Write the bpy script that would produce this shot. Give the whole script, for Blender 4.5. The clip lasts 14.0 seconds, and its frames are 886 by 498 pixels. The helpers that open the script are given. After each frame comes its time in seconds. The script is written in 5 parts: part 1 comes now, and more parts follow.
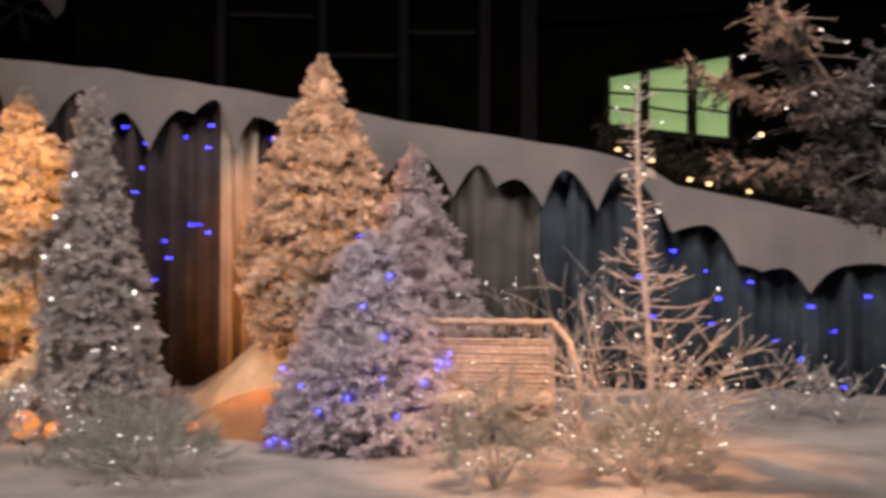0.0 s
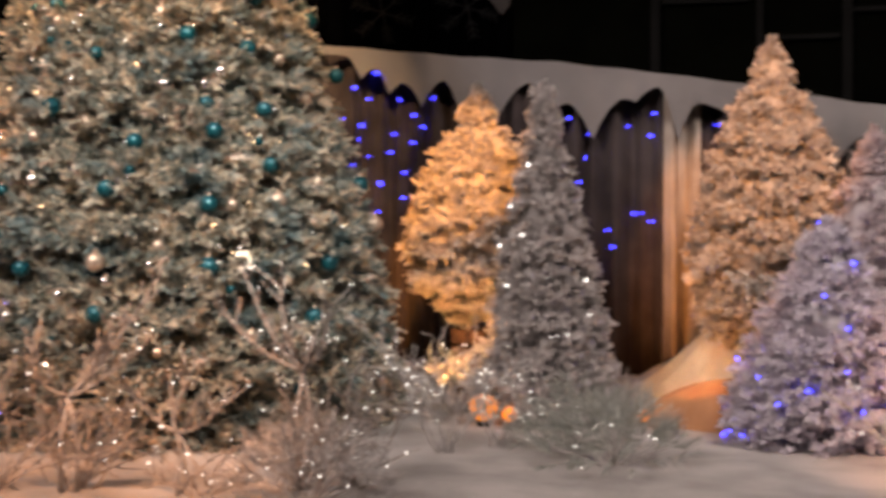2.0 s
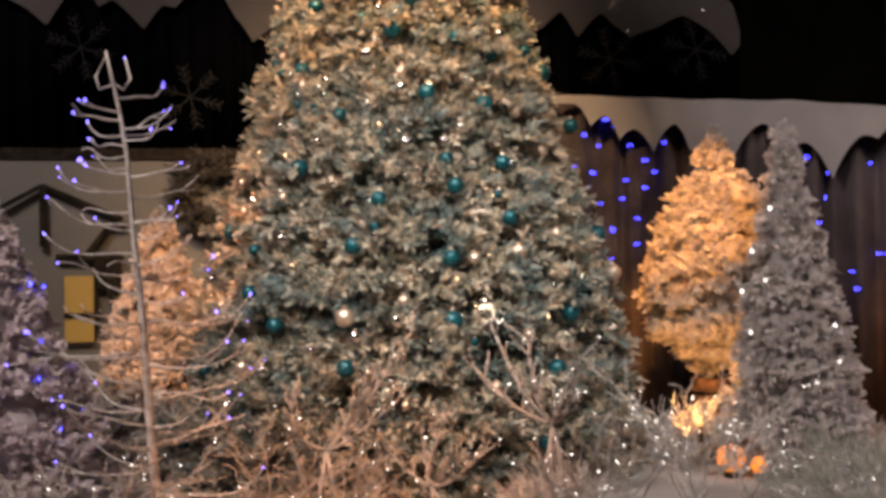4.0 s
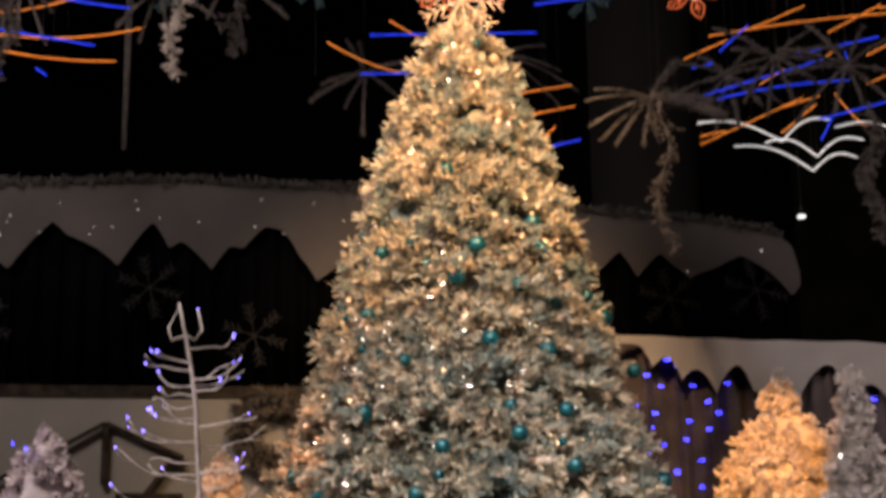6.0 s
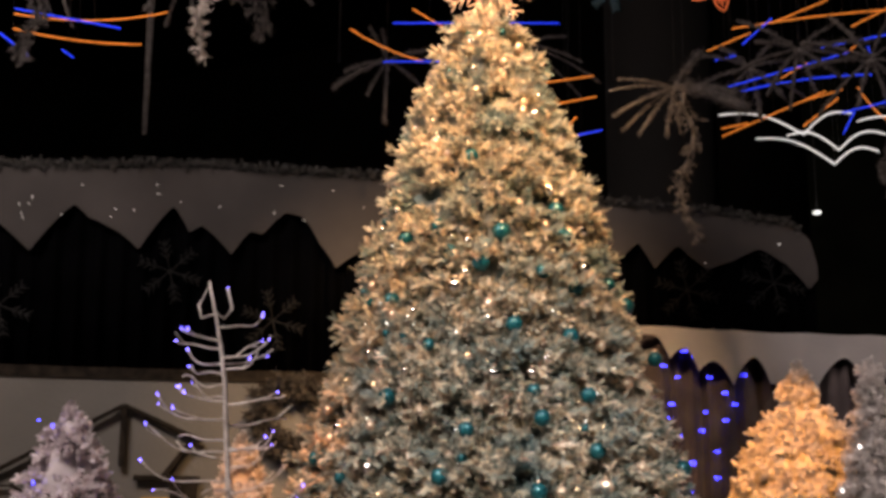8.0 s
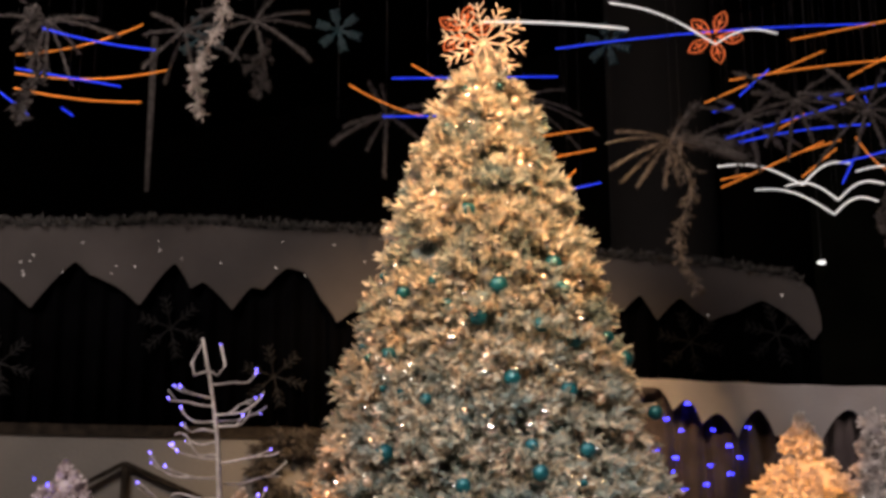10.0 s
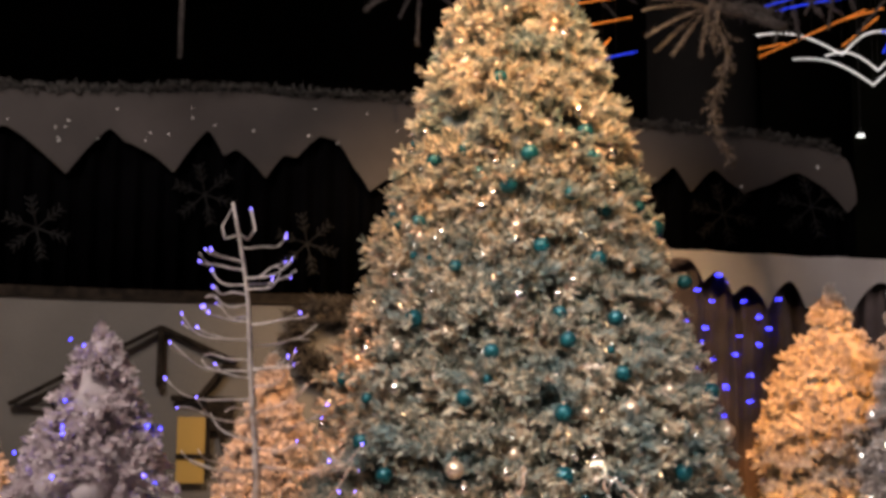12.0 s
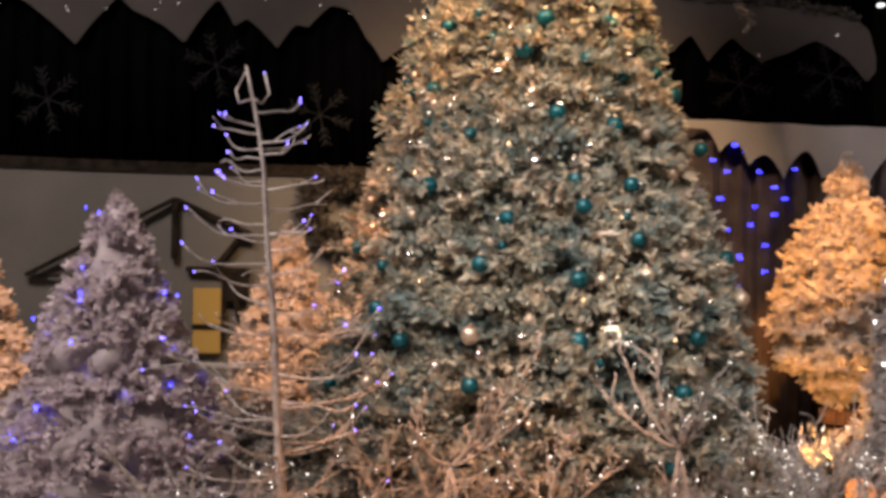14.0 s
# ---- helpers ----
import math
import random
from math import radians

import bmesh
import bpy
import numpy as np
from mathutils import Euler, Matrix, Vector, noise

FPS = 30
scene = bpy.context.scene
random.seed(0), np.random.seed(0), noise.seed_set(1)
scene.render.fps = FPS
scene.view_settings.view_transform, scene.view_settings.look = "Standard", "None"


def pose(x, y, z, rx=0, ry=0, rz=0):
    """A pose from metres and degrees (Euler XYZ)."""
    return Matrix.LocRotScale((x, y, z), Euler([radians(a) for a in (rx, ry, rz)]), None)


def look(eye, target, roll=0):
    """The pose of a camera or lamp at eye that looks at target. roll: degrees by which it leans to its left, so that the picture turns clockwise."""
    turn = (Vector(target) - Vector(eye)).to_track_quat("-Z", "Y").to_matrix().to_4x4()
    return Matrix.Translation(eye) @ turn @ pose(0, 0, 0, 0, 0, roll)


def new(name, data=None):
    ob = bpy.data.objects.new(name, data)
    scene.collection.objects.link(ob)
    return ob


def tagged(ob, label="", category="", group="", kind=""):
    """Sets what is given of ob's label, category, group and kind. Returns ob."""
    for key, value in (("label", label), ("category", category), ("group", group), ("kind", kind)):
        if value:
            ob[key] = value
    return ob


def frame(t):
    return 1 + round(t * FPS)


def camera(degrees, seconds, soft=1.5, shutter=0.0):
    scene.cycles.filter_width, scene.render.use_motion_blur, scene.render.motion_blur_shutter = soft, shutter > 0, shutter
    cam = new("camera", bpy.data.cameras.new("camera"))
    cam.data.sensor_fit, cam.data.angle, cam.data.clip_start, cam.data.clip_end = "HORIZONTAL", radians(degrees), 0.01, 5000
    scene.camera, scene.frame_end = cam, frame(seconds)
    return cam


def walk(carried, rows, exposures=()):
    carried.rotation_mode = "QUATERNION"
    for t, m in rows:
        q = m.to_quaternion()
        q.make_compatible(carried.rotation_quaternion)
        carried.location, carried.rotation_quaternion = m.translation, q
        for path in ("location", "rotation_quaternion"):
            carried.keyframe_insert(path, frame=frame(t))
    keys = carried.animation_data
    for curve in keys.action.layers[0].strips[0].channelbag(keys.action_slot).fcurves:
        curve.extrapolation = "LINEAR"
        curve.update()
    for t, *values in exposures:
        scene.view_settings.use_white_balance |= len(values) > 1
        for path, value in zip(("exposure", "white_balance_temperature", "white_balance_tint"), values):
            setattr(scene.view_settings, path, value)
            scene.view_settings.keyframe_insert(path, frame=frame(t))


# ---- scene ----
cam = camera(38.0, 14.0, soft=3.6, shutter=0.5)
EYE = 1.2
# seconds, place from the pivot, yaw, pitch, lean
ROWS = [
    (0, 0.158, 0.448, -0.003, -0.00, 0.04, 0.40),
    (0.5, 0.073, 0.445, -0.024, 4.34, 0.27, 0.25),
    (1, -0.007, 0.486, -0.038, 9.85, 0.11, 0.09),
    (1.5, -0.026, 0.507, -0.034, 13.96, -0.23, 0.22),
    (2, -0.089, 0.495, -0.034, 18.19, -0.37, 0.12),
    (2.5, -0.182, 0.460, -0.026, 22.67, -0.45, -1.06),
    (2.7, -0.275, 0.441, -0.023, 23.85, -0.33, -1.66),
    (4.8, -0.175, 0.430, 0.045, 29.57, 3.32, -0.30),
    (5, -0.169, 0.429, 0.048, 29.99, 4.19, -0.19),
    (5.2, -0.200, 0.422, 0.057, 28.95, 6.17, -0.02),
    (5.5, -0.219, 0.415, 0.067, 28.85, 8.08, 0.08),
    (6, -0.257, 0.367, 0.164, 29.89, 11.39, -0.73),
    (6.5, -0.214, 0.386, 0.153, 29.86, 13.49, -0.51),
    (7, -0.294, 0.331, 0.105, 30.93, 13.23, -0.26),
    (7.5, -0.251, 0.346, 0.117, 31.15, 12.14, -0.05),
    (8, -0.347, 0.280, 0.092, 30.08, 11.23, 0.21),
    (8.5, -0.312, 0.318, 0.086, 30.12, 12.89, 0.22),
    (8.7, -0.305, 0.322, 0.088, 30.10, 13.60, 0.20),
    (10.8, -0.262, 0.358, 0.118, 31.02, 13.17, -0.18),
    (11, -0.256, 0.362, 0.121, 31.07, 12.28, -0.18),
    (11.5, -0.221, 0.364, 0.118, 31.72, 10.13, 0.25),
    (12, -0.241, 0.367, 0.068, 32.32, 7.96, 0.62),
    (12.5, -0.260, 0.381, 0.058, 31.95, 6.38, 0.48),
    (13, -0.241, 0.394, 0.037, 31.91, 4.73, 0.54),
    (13.5, -0.268, 0.392, -0.003, 31.85, 3.50, 0.68),
    (14, -0.281, 0.384, -0.011, 32.74, 2.68, 0.56),
]


def gaze(x, y, z, yaw, pitch, lean):
    a, b = radians(yaw), radians(pitch)
    eye = Vector((x, y, z + EYE))
    return look(eye, eye + Vector((-math.sin(a) * math.cos(b), math.cos(a) * math.cos(b), math.sin(b))), lean)


walk(cam, [(r[0], gaze(*r[1:])) for r in ROWS])


# ---- plan helpers: az is the bearing in degrees to the left of north, d the distance from the viewer's stand
def pol(az, d, z=0.0):
    a = radians(az)
    return Vector((-math.sin(a) * d, math.cos(a) * d, z))


# ---- world and light
world = bpy.data.worlds.new("world")
world.use_nodes = True
world.node_tree.nodes["Background"].inputs[0].default_value = (0.5, 0.55, 0.7, 1)
world.node_tree.nodes["Background"].inputs[1].default_value = 0.02
scene.world = world
WARM, AMBER = (1.0, 0.60, 0.30), (1.0, 0.40, 0.15)


def lamp(name, kind, place, watts, colour, target=None, size=0.1, cone=45, blend=0.5):
    data = bpy.data.lights.new(name, kind)
    data.energy, data.color = watts, colour
    if kind == "AREA":
        data.shape, data.size = "SQUARE", size
    else:
        data.shadow_soft_size = size
    if kind == "SPOT":
        data.spot_size, data.spot_blend = radians(cone), blend
    ob = new(name, data)
    ob.matrix_world = look(place, target) if target is not None else Matrix.Translation(place)
    return ob


# hall lights high over the visitors
HALL = (1.0, 0.82, 0.76)
lamp("hall_light", "SPOT", pol(-23, 5.2, 7.2), 1700, HALL, pol(-5, 9.0, 0.8), 1.2, 82, 1.0)
lamp("hall_light", "AREA", pol(76, 5.6, 6.9), 490, HALL, pol(40, 8, 0.6), 2.0)
# warm spots on the big fir, brightest on its upper half
lamp("tree_spot", "SPOT", pol(14, 4.0, 7.4), 4100, WARM, pol(29.2, 8.6, 3.65), 0.15, 30, 1.0)
lamp("tree_spot", "SPOT", pol(36, 3.6, 7.4), 3050, WARM, pol(29.2, 8.6, 3.45), 0.15, 30, 1.0)
lamp("tree_spot", "SPOT", pol(27, 0.8, 6.4), 3500, (1.0, 0.96, 0.90), pol(27.6, 8.0, 1.25), 0.3, 21, 0.9)
# amber spots, one for each of the bright trees
for az, d, z, watts, cone, hue, aside in ((17.7, 9.3, 1.50, 8200, 7.8, (1.0, 0.35, 0.05), 5), (5.2, 9.5, 1.65, 3300, 11.4, (1.0, 0.34, 0.06), 7), (38.9, 9.0, 1.0, 4800, 8.0, AMBER, -9), (52.3, 9.0, 0.9, 4200, 8.0, AMBER, 4)):
    lamp("amber_spot", "SPOT", pol(az + aside, 2.2, 6.6), watts, hue, pol(az, d, z), 0.08, cone, 0.35)
lamp("ground_spot", "SPOT", pol(8.9, 9.0, 1.0), 26, AMBER, pol(8.0, 10.3, 0.35), 0.1, 62, 0.9)
lamp("ground_spot", "SPOT", pol(17.9, 8.2, 0.3), 110, (1.0, 0.40, 0.12), pol(16.6, 9.3, 0.85), 0.06, 56, 0.7)
lamp("ground_spot", "SPOT", pol(7.6, 8.2, 0.5), 34, (1.0, 0.30, 0.05), pol(6.4, 9.3, 0.45), 0.05, 80, 0.8)
lamp("ground_spot", "SPOT", pol(7.9, 9.85, 0.40), 8, AMBER, pol(8.0, 10.45, 1.9), 0.05, 60, 0.8)
lamp("snow_spot", "SPOT", pol(-14, 5.0, 6.5), 2300, AMBER, pol(-8.2, 7.6, 0.2), 0.1, 26, 0.9)
lamp("snow_spot", "SPOT", pol(6, 5.0, 6.8), 700, (1.0, 0.30, 0.06), pol(6.3, 8.6, 0.2), 0.1, 9, 0.9)
lamp("snow_spot", "SPOT", pol(36, 4.0, 6.8), 2400, AMBER, pol(31.5, 6.6, 0.0), 0.1, 20, 0.8)


# ---- materials
def material(name, colour, rough=0.6, metal=0.0, second=None, scale=6.0, bump=0.0, bump_scale=40.0, island=0.0, glow=0.0, sheen=0.0, leaf=0.0):
    m = bpy.data.materials.new(name)
    m.use_nodes = True
    t = m.node_tree
    n, bs = t.nodes, t.nodes["Principled BSDF"]
    bs.inputs["Roughness"].default_value, bs.inputs["Metallic"].default_value = rough, metal
    bs.inputs["Base Color"].default_value = (*colour, 1)
    coord = n.new("ShaderNodeTexCoord")
    if second:
        tex = n.new("ShaderNodeTexNoise")
        tex.inputs["Scale"].default_value, tex.inputs["Detail"].default_value = scale, 6
        t.links.new(coord.outputs["Object"], tex.inputs["Vector"])
        ramp = n.new("ShaderNodeValToRGB")
        ramp.color_ramp.elements[0].position, ramp.color_ramp.elements[1].position = 0.36, 0.64
        ramp.color_ramp.elements[0].color, ramp.color_ramp.elements[1].color = (*colour, 1), (*second, 1)
        source = tex.outputs["Fac"]
        if island:
            geo = n.new("ShaderNodeNewGeometry")
            mix = n.new("ShaderNodeMix")
            mix.inputs[0].default_value = island
            t.links.new(tex.outputs["Fac"], mix.inputs[2])
            t.links.new(geo.outputs["Random Per Island"], mix.inputs[3])
            source = mix.outputs[0]
        t.links.new(source, ramp.inputs[0])
        t.links.new(ramp.outputs[0], bs.inputs["Base Color"])
    if bump:
        fine = n.new("ShaderNodeTexNoise")
        fine.inputs["Scale"].default_value, fine.inputs["Detail"].default_value = bump_scale, 5
        t.links.new(coord.outputs["Object"], fine.inputs["Vector"])
        bn = n.new("ShaderNodeBump")
        bn.inputs["Strength"].default_value, bn.inputs["Distance"].default_value = bump, 0.02
        t.links.new(fine.outputs["Fac"], bn.inputs["Height"])
        t.links.new(bn.outputs[0], bs.inputs["Normal"])
    if glow:
        bs.inputs["Emission Color"].default_value, bs.inputs["Emission Strength"].default_value = (*colour, 1), glow
    if leaf:
        thin, blend = n.new("ShaderNodeBsdfTranslucent"), n.new("ShaderNodeMixShader")
        blend.inputs[0].default_value = leaf
        t.links.new(ramp.outputs[0], thin.inputs[0])
        t.links.new(bs.outputs[0], blend.inputs[1])
        t.links.new(thin.outputs[0], blend.inputs[2])
        t.links.new(blend.outputs[0], n["Material Output"].inputs[0])
    if sheen:
        bs.inputs["Sheen Weight"].default_value = sheen
    return m


SNOW = material("snow_blanket", (0.31, 0.295, 0.28), 0.85, 0, (0.47, 0.45, 0.43), 2.2, 0.5, 28)
FLOCK = material("flocked_needles", (0.62, 0.58, 0.54), 0.85, 0, (0.90, 0.87, 0.82), 9, island=0.22, leaf=0.5)
FLOCK_GREY = material("grey_flocked_needles", (0.58, 0.56, 0.55), 0.85, 0, (0.86, 0.83, 0.82), 9, island=0.22, leaf=0.5)
FLOCK_LILAC = material("lilac_flocked_needles", (0.66, 0.60, 0.63), 0.85, 0, (0.90, 0.84, 0.86), 7, island=0.22, leaf=0.5)
FLOCK_VIOLET = material("violet_flocked_needles", (0.70, 0.67, 0.73), 0.85, 0, (0.92, 0.88, 0.93), 7, island=0.22, leaf=0.5)
FROST_PALE = material("pale_frosted_twig", (0.36, 0.335, 0.31), 0.75, 0, (0.58, 0.54, 0.50), 22, 0.4, 90)
FIR = material("frosted_fir_needles", (0.25, 0.28, 0.25), 0.65, 0, (0.87, 0.73, 0.57), 8, island=0.3, leaf=0.5)


def fir_patches(m):
    """Broad bluish patches between the frosted sprays."""
    t = m.node_tree
    n = t.nodes
    bs = n["Principled BSDF"]
    old = bs.inputs["Base Color"].links[0].from_socket
    coord = n.new("ShaderNodeTexCoord")
    tex = n.new("ShaderNodeTexNoise")
    tex.inputs["Scale"].default_value, tex.inputs["Detail"].default_value = 3.2, 3
    t.links.new(coord.outputs["Object"], tex.inputs["Vector"])
    ramp = n.new("ShaderNodeValToRGB")
    ramp.color_ramp.elements[0].position, ramp.color_ramp.elements[1].position = 0.50, 0.66
    ramp.color_ramp.elements[0].color, ramp.color_ramp.elements[1].color = (0, 0, 0, 1), (0.60, 0.60, 0.60, 1)
    t.links.new(tex.outputs["Fac"], ramp.inputs[0])
    mix = n.new("ShaderNodeMixRGB")
    mix.inputs[2].default_value = (0.16, 0.29, 0.33, 1)
    t.links.new(ramp.outputs[0], mix.inputs[0])
    t.links.new(old, mix.inputs[1])
    for link in list(old.links):
        if link.to_node != mix:
            t.links.new(mix.outputs[0], link.to_socket)


fir_patches(FIR)
BARK = material("bark", (0.10, 0.07, 0.05), 0.9, 0, (0.2, 0.15, 0.1), 14, 0.5)
FROST = material("frosted_twig", (0.45, 0.42, 0.40), 0.7, 0, (0.78, 0.75, 0.72), 22, 0.4, 90)
FROST_GREY = material("grey_frosted_twig", (0.12, 0.115, 0.115), 0.8, 0, (0.26, 0.25, 0.245), 22, 0.4, 90)
FROST_TAN = material("tan_frosted_twig", (0.34, 0.30, 0.265), 0.75, 0, (0.56, 0.50, 0.45), 22, 0.4, 90)
# frost darkened in its colour, for hanging pieces that get little light
FROST_DIM = material("dimmed_frost", (0.042, 0.036, 0.034), 0.85, 0, (0.10, 0.088, 0.083), 22, 0.6, 90)
DRAPE = material("slate_drape", (0.048, 0.039, 0.040), 0.9, 0, (0.086, 0.070, 0.070), 3, 0.2, 120, sheen=0.05)
DRAPE_BLUE = material("slate_blue_drape", (0.040, 0.055, 0.072), 0.85, 0, (0.070, 0.095, 0.120), 3, 0.2, 120, sheen=0.05)
VALANCE = material("white_felt", (0.23, 0.22, 0.22), 0.9, 0, (0.31, 0.296, 0.293), 1.5, 0.25, 60)
VOILE = material("ivory_cloth", (0.36, 0.31, 0.26), 0.85, 0, (0.48, 0.42, 0.36), 4, 0.2, 80)
# near-black without gloss: the darkness of the gallery opening as a colour
OPENING_BLACK = material("opening_dark", (0.0012, 0.0012, 0.0014), 1.0, 0, (0.002, 0.002, 0.0024), 3)
OPENING_BLACK.node_tree.nodes["Principled BSDF"].inputs["Specular IOR Level"].default_value = 0.0
# white felt with the gallery's dim light put into its colour
DIM_FELT = material("dimmed_white_felt", (0.046, 0.042, 0.040), 0.95, 0, (0.067, 0.060, 0.057), 1.2, 0.25, 60)
BEIGE = material("beige_render", (0.125, 0.119, 0.106), 0.85, 0, (0.160, 0.152, 0.135), 1.3, 0.25, 35)
TIMBER = material("dark_timber", (0.012, 0.010, 0.008), 0.8, 0, (0.03, 0.024, 0.018), 12, 0.4, 30)
# hall and shop colours are near black to carry the lack of light
DARK = material("unlit_hall_dark", (0.004, 0.0035, 0.003), 0.9, 0, (0.008, 0.007, 0.006), 0.8, 0.2, 12)
DARK_GREEN = material("unlit_green_boards", (0.0018, 0.002, 0.0012), 0.9, 0, (0.0038, 0.0042, 0.0024), 2.5, 0.2, 20)
FLOOR = material("hall_floor_stone", (0.10, 0.09, 0.08), 0.4, 0, (0.14, 0.125, 0.11), 3, 0.1, 30)
for m in (DARK, DARK_GREEN, DRAPE, DRAPE_BLUE, TIMBER):
    m.node_tree.nodes["Principled BSDF"].inputs["Specular IOR Level"].default_value = 0.05
# brown taken almost to black, as the posts stand unlit
POST = material("unlit_brown_post", (0.0022, 0.002, 0.0018), 0.9, 0, (0.005, 0.0047, 0.0042), 3, 0.2, 20)
TAN_CLOTH = material("rust_tan_cloth", (0.30, 0.165, 0.08), 0.9, 0, (0.42, 0.25, 0.13), 4, 0.3, 60)
WICKER = material("frosted_wicker", (0.42, 0.34, 0.27), 0.8, 0, (0.68, 0.58, 0.48), 30, 0.5, 80)
TEAL = material("teal_glass_ball", (0.003, 0.050, 0.068), 0.3, 0.3, (0.006, 0.085, 0.105), 8)
SILVER = material("silver_ball", (0.75, 0.70, 0.66), 0.16, 1.0, (0.85, 0.8, 0.76), 8)
CHAMPAGNE = material("champagne_ball", (0.62, 0.44, 0.32), 0.3, 0.7, (0.75, 0.58, 0.45), 8)
GOLD = material("gold_glitter", (0.72, 0.50, 0.36), 0.5, 0.1, (0.88, 0.68, 0.52), 60, 0.5, 200)
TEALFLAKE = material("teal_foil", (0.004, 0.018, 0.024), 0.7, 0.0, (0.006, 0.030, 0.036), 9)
GARLAND = material("grey_garland", (0.035, 0.035, 0.033), 0.9, 0, (0.11, 0.106, 0.10), 15, island=0.6)
BLUE_LED = material("blue_led", (0.04, 0.04, 1.0), glow=13)
TWIG_LED = material("violet_blue_led", (0.16, 0.12, 1.0), glow=9)
DRAPE_GREY = material("grey_drape", (0.085, 0.082, 0.080), 0.9, 0, (0.135, 0.128, 0.122), 3, 0.2, 120, sheen=0.05)
GOLD_CLOTH = material("gold_cloth", (0.55, 0.45, 0.30), 0.75, 0, (0.72, 0.62, 0.45), 5, 0.3, 50)
FOIL = material("rosy_foil", (0.62, 0.44, 0.34), 0.42, 0.25, (0.86, 0.72, 0.62), 20, island=0.5)
WREATH = material("brown_wreath", (0.030, 0.025, 0.020), 0.9, 0, (0.075, 0.064, 0.052), 12, island=0.5)
TUB = material("brown_tub_wood", (0.16, 0.085, 0.04), 0.75, 0, (0.27, 0.15, 0.075), 14, 0.4, 50)
WHITE_GLASS = material("white_lantern_glass", (1.0, 0.86, 0.70), glow=0.75)
WHITE_LED = material("white_led", (1.0, 0.93, 0.86), glow=4)
INNER_LED = material("inner_warm_led", (1.0, 0.66, 0.40), glow=95)
WARM_LED = material("warm_led", (1.0, 0.62, 0.33), glow=7)
NEON_BLUE = material("blue_light_tube", (0.02, 0.055, 1.0), glow=0.95)
NEON_ORANGE = material("orange_light_tube", (1.0, 0.29, 0.04), glow=0.6)
NEON_WHITE = material("white_light_tube", (0.9, 0.88, 0.86), glow=0.6)
NEON_RED = material("orange_petal_light", (1.0, 0.21, 0.06), glow=0.42)
GREEN_LIGHT = material("green_lit_blind", (0.40, 0.58, 0.24), second=None, glow=0.5)
YELLOW_LIGHT = material("yellow_lantern_glass", (0.42, 0.27, 0.06), glow=0.03)
WIRE = material("wire", (0.02, 0.02, 0.02), 0.6)
AMBER_GLOW = material("amber_ball_glass", (1.0, 0.30, 0.04), glow=0.8)


# ---- mesh helpers
def mesh_of(name, verts, faces, mat, smooth=False):
    me = bpy.data.meshes.new(name)
    me.from_pydata([tuple(v) for v in verts], [], [tuple(f) for f in faces])
    me.materials.append(mat)
    if smooth:
        me.polygons.foreach_set("use_smooth", [True] * len(me.polygons))
    me.update()
    return me


def empty(name, place, label, category, group="", kind=""):
    ob = new(name)
    ob.location = place
    return tagged(ob, label, category, group, kind)


def part(name, me, parent, label="", at=None):
    ob = new(name, me)
    ob.parent = parent
    if at is not None:
        ob.location = at
    if label:
        tagged(ob, label)
    return ob


def thing(name, me, place, label, category, group="", kind=""):
    ob = new(name, me)
    ob.location = place
    return tagged(ob, label, category, group, kind)


def tube_data(lines, radii, sides=6):
    """Tapered round tubes along lines of points."""
    vs, fs = [], []
    for pts, rad in zip(lines, radii):
        pts = [Vector(p) for p in pts]
        k = len(pts)
        start = len(vs)
        for i, p in enumerate(pts):
            d = (pts[min(i + 1, k - 1)] - pts[max(i - 1, 0)]).normalized()
            a = d.orthogonal().normalized() if abs(d.z) > 0.9 else d.cross(Vector((0, 0, 1))).normalized()
            b = d.cross(a)
            r = rad[0] + (rad[1] - rad[0]) * i / (k - 1)
            for s in range(sides):
                w = 2 * math.pi * s / sides
                vs.append(p + a * (r * math.cos(w)) + b * (r * math.sin(w)))
        for i in range(k - 1):
            for s in range(sides):
                q = start + i * sides
                fs.append((q + s, q + (s + 1) % sides, q + sides + (s + 1) % sides, q + sides + s))
        fs.append(tuple(start + s for s in reversed(range(sides))))
        fs.append(tuple(start + (k - 1) * sides + s for s in range(sides)))
    return vs, fs


def tubes(name, lines, radii, mat, sides=6):
    return mesh_of(name, *tube_data(lines, radii, sides), mat, True)


def ball(name, r, mat, seg=14, rings=9, squash=1.0):
    bm = bmesh.new()
    bmesh.ops.create_uvsphere(bm, u_segments=seg, v_segments=rings, radius=r)
    for v in bm.verts:
        v.co.z *= squash
    me = bpy.data.meshes.new(name)
    bm.to_mesh(me)
    bm.free()
    me.materials.append(mat)
    me.polygons.foreach_set("use_smooth", [True] * len(me.polygons))
    return me


def block(name, size, mat, bevel=0.008, centre=(0, 0, 0)):
    bm = bmesh.new()
    bmesh.ops.create_cube(bm, size=1)
    for v in bm.verts:
        v.co = Vector((v.co.x * size[0] + centre[0], v.co.y * size[1] + centre[1], v.co.z * size[2] + centre[2]))
    if bevel:
        bmesh.ops.bevel(bm, geom=bm.edges[:], offset=bevel, segments=2, affect="EDGES")
    me = bpy.data.meshes.new(name)
    bm.to_mesh(me)
    bm.free()
    me.materials.append(mat)
    return me


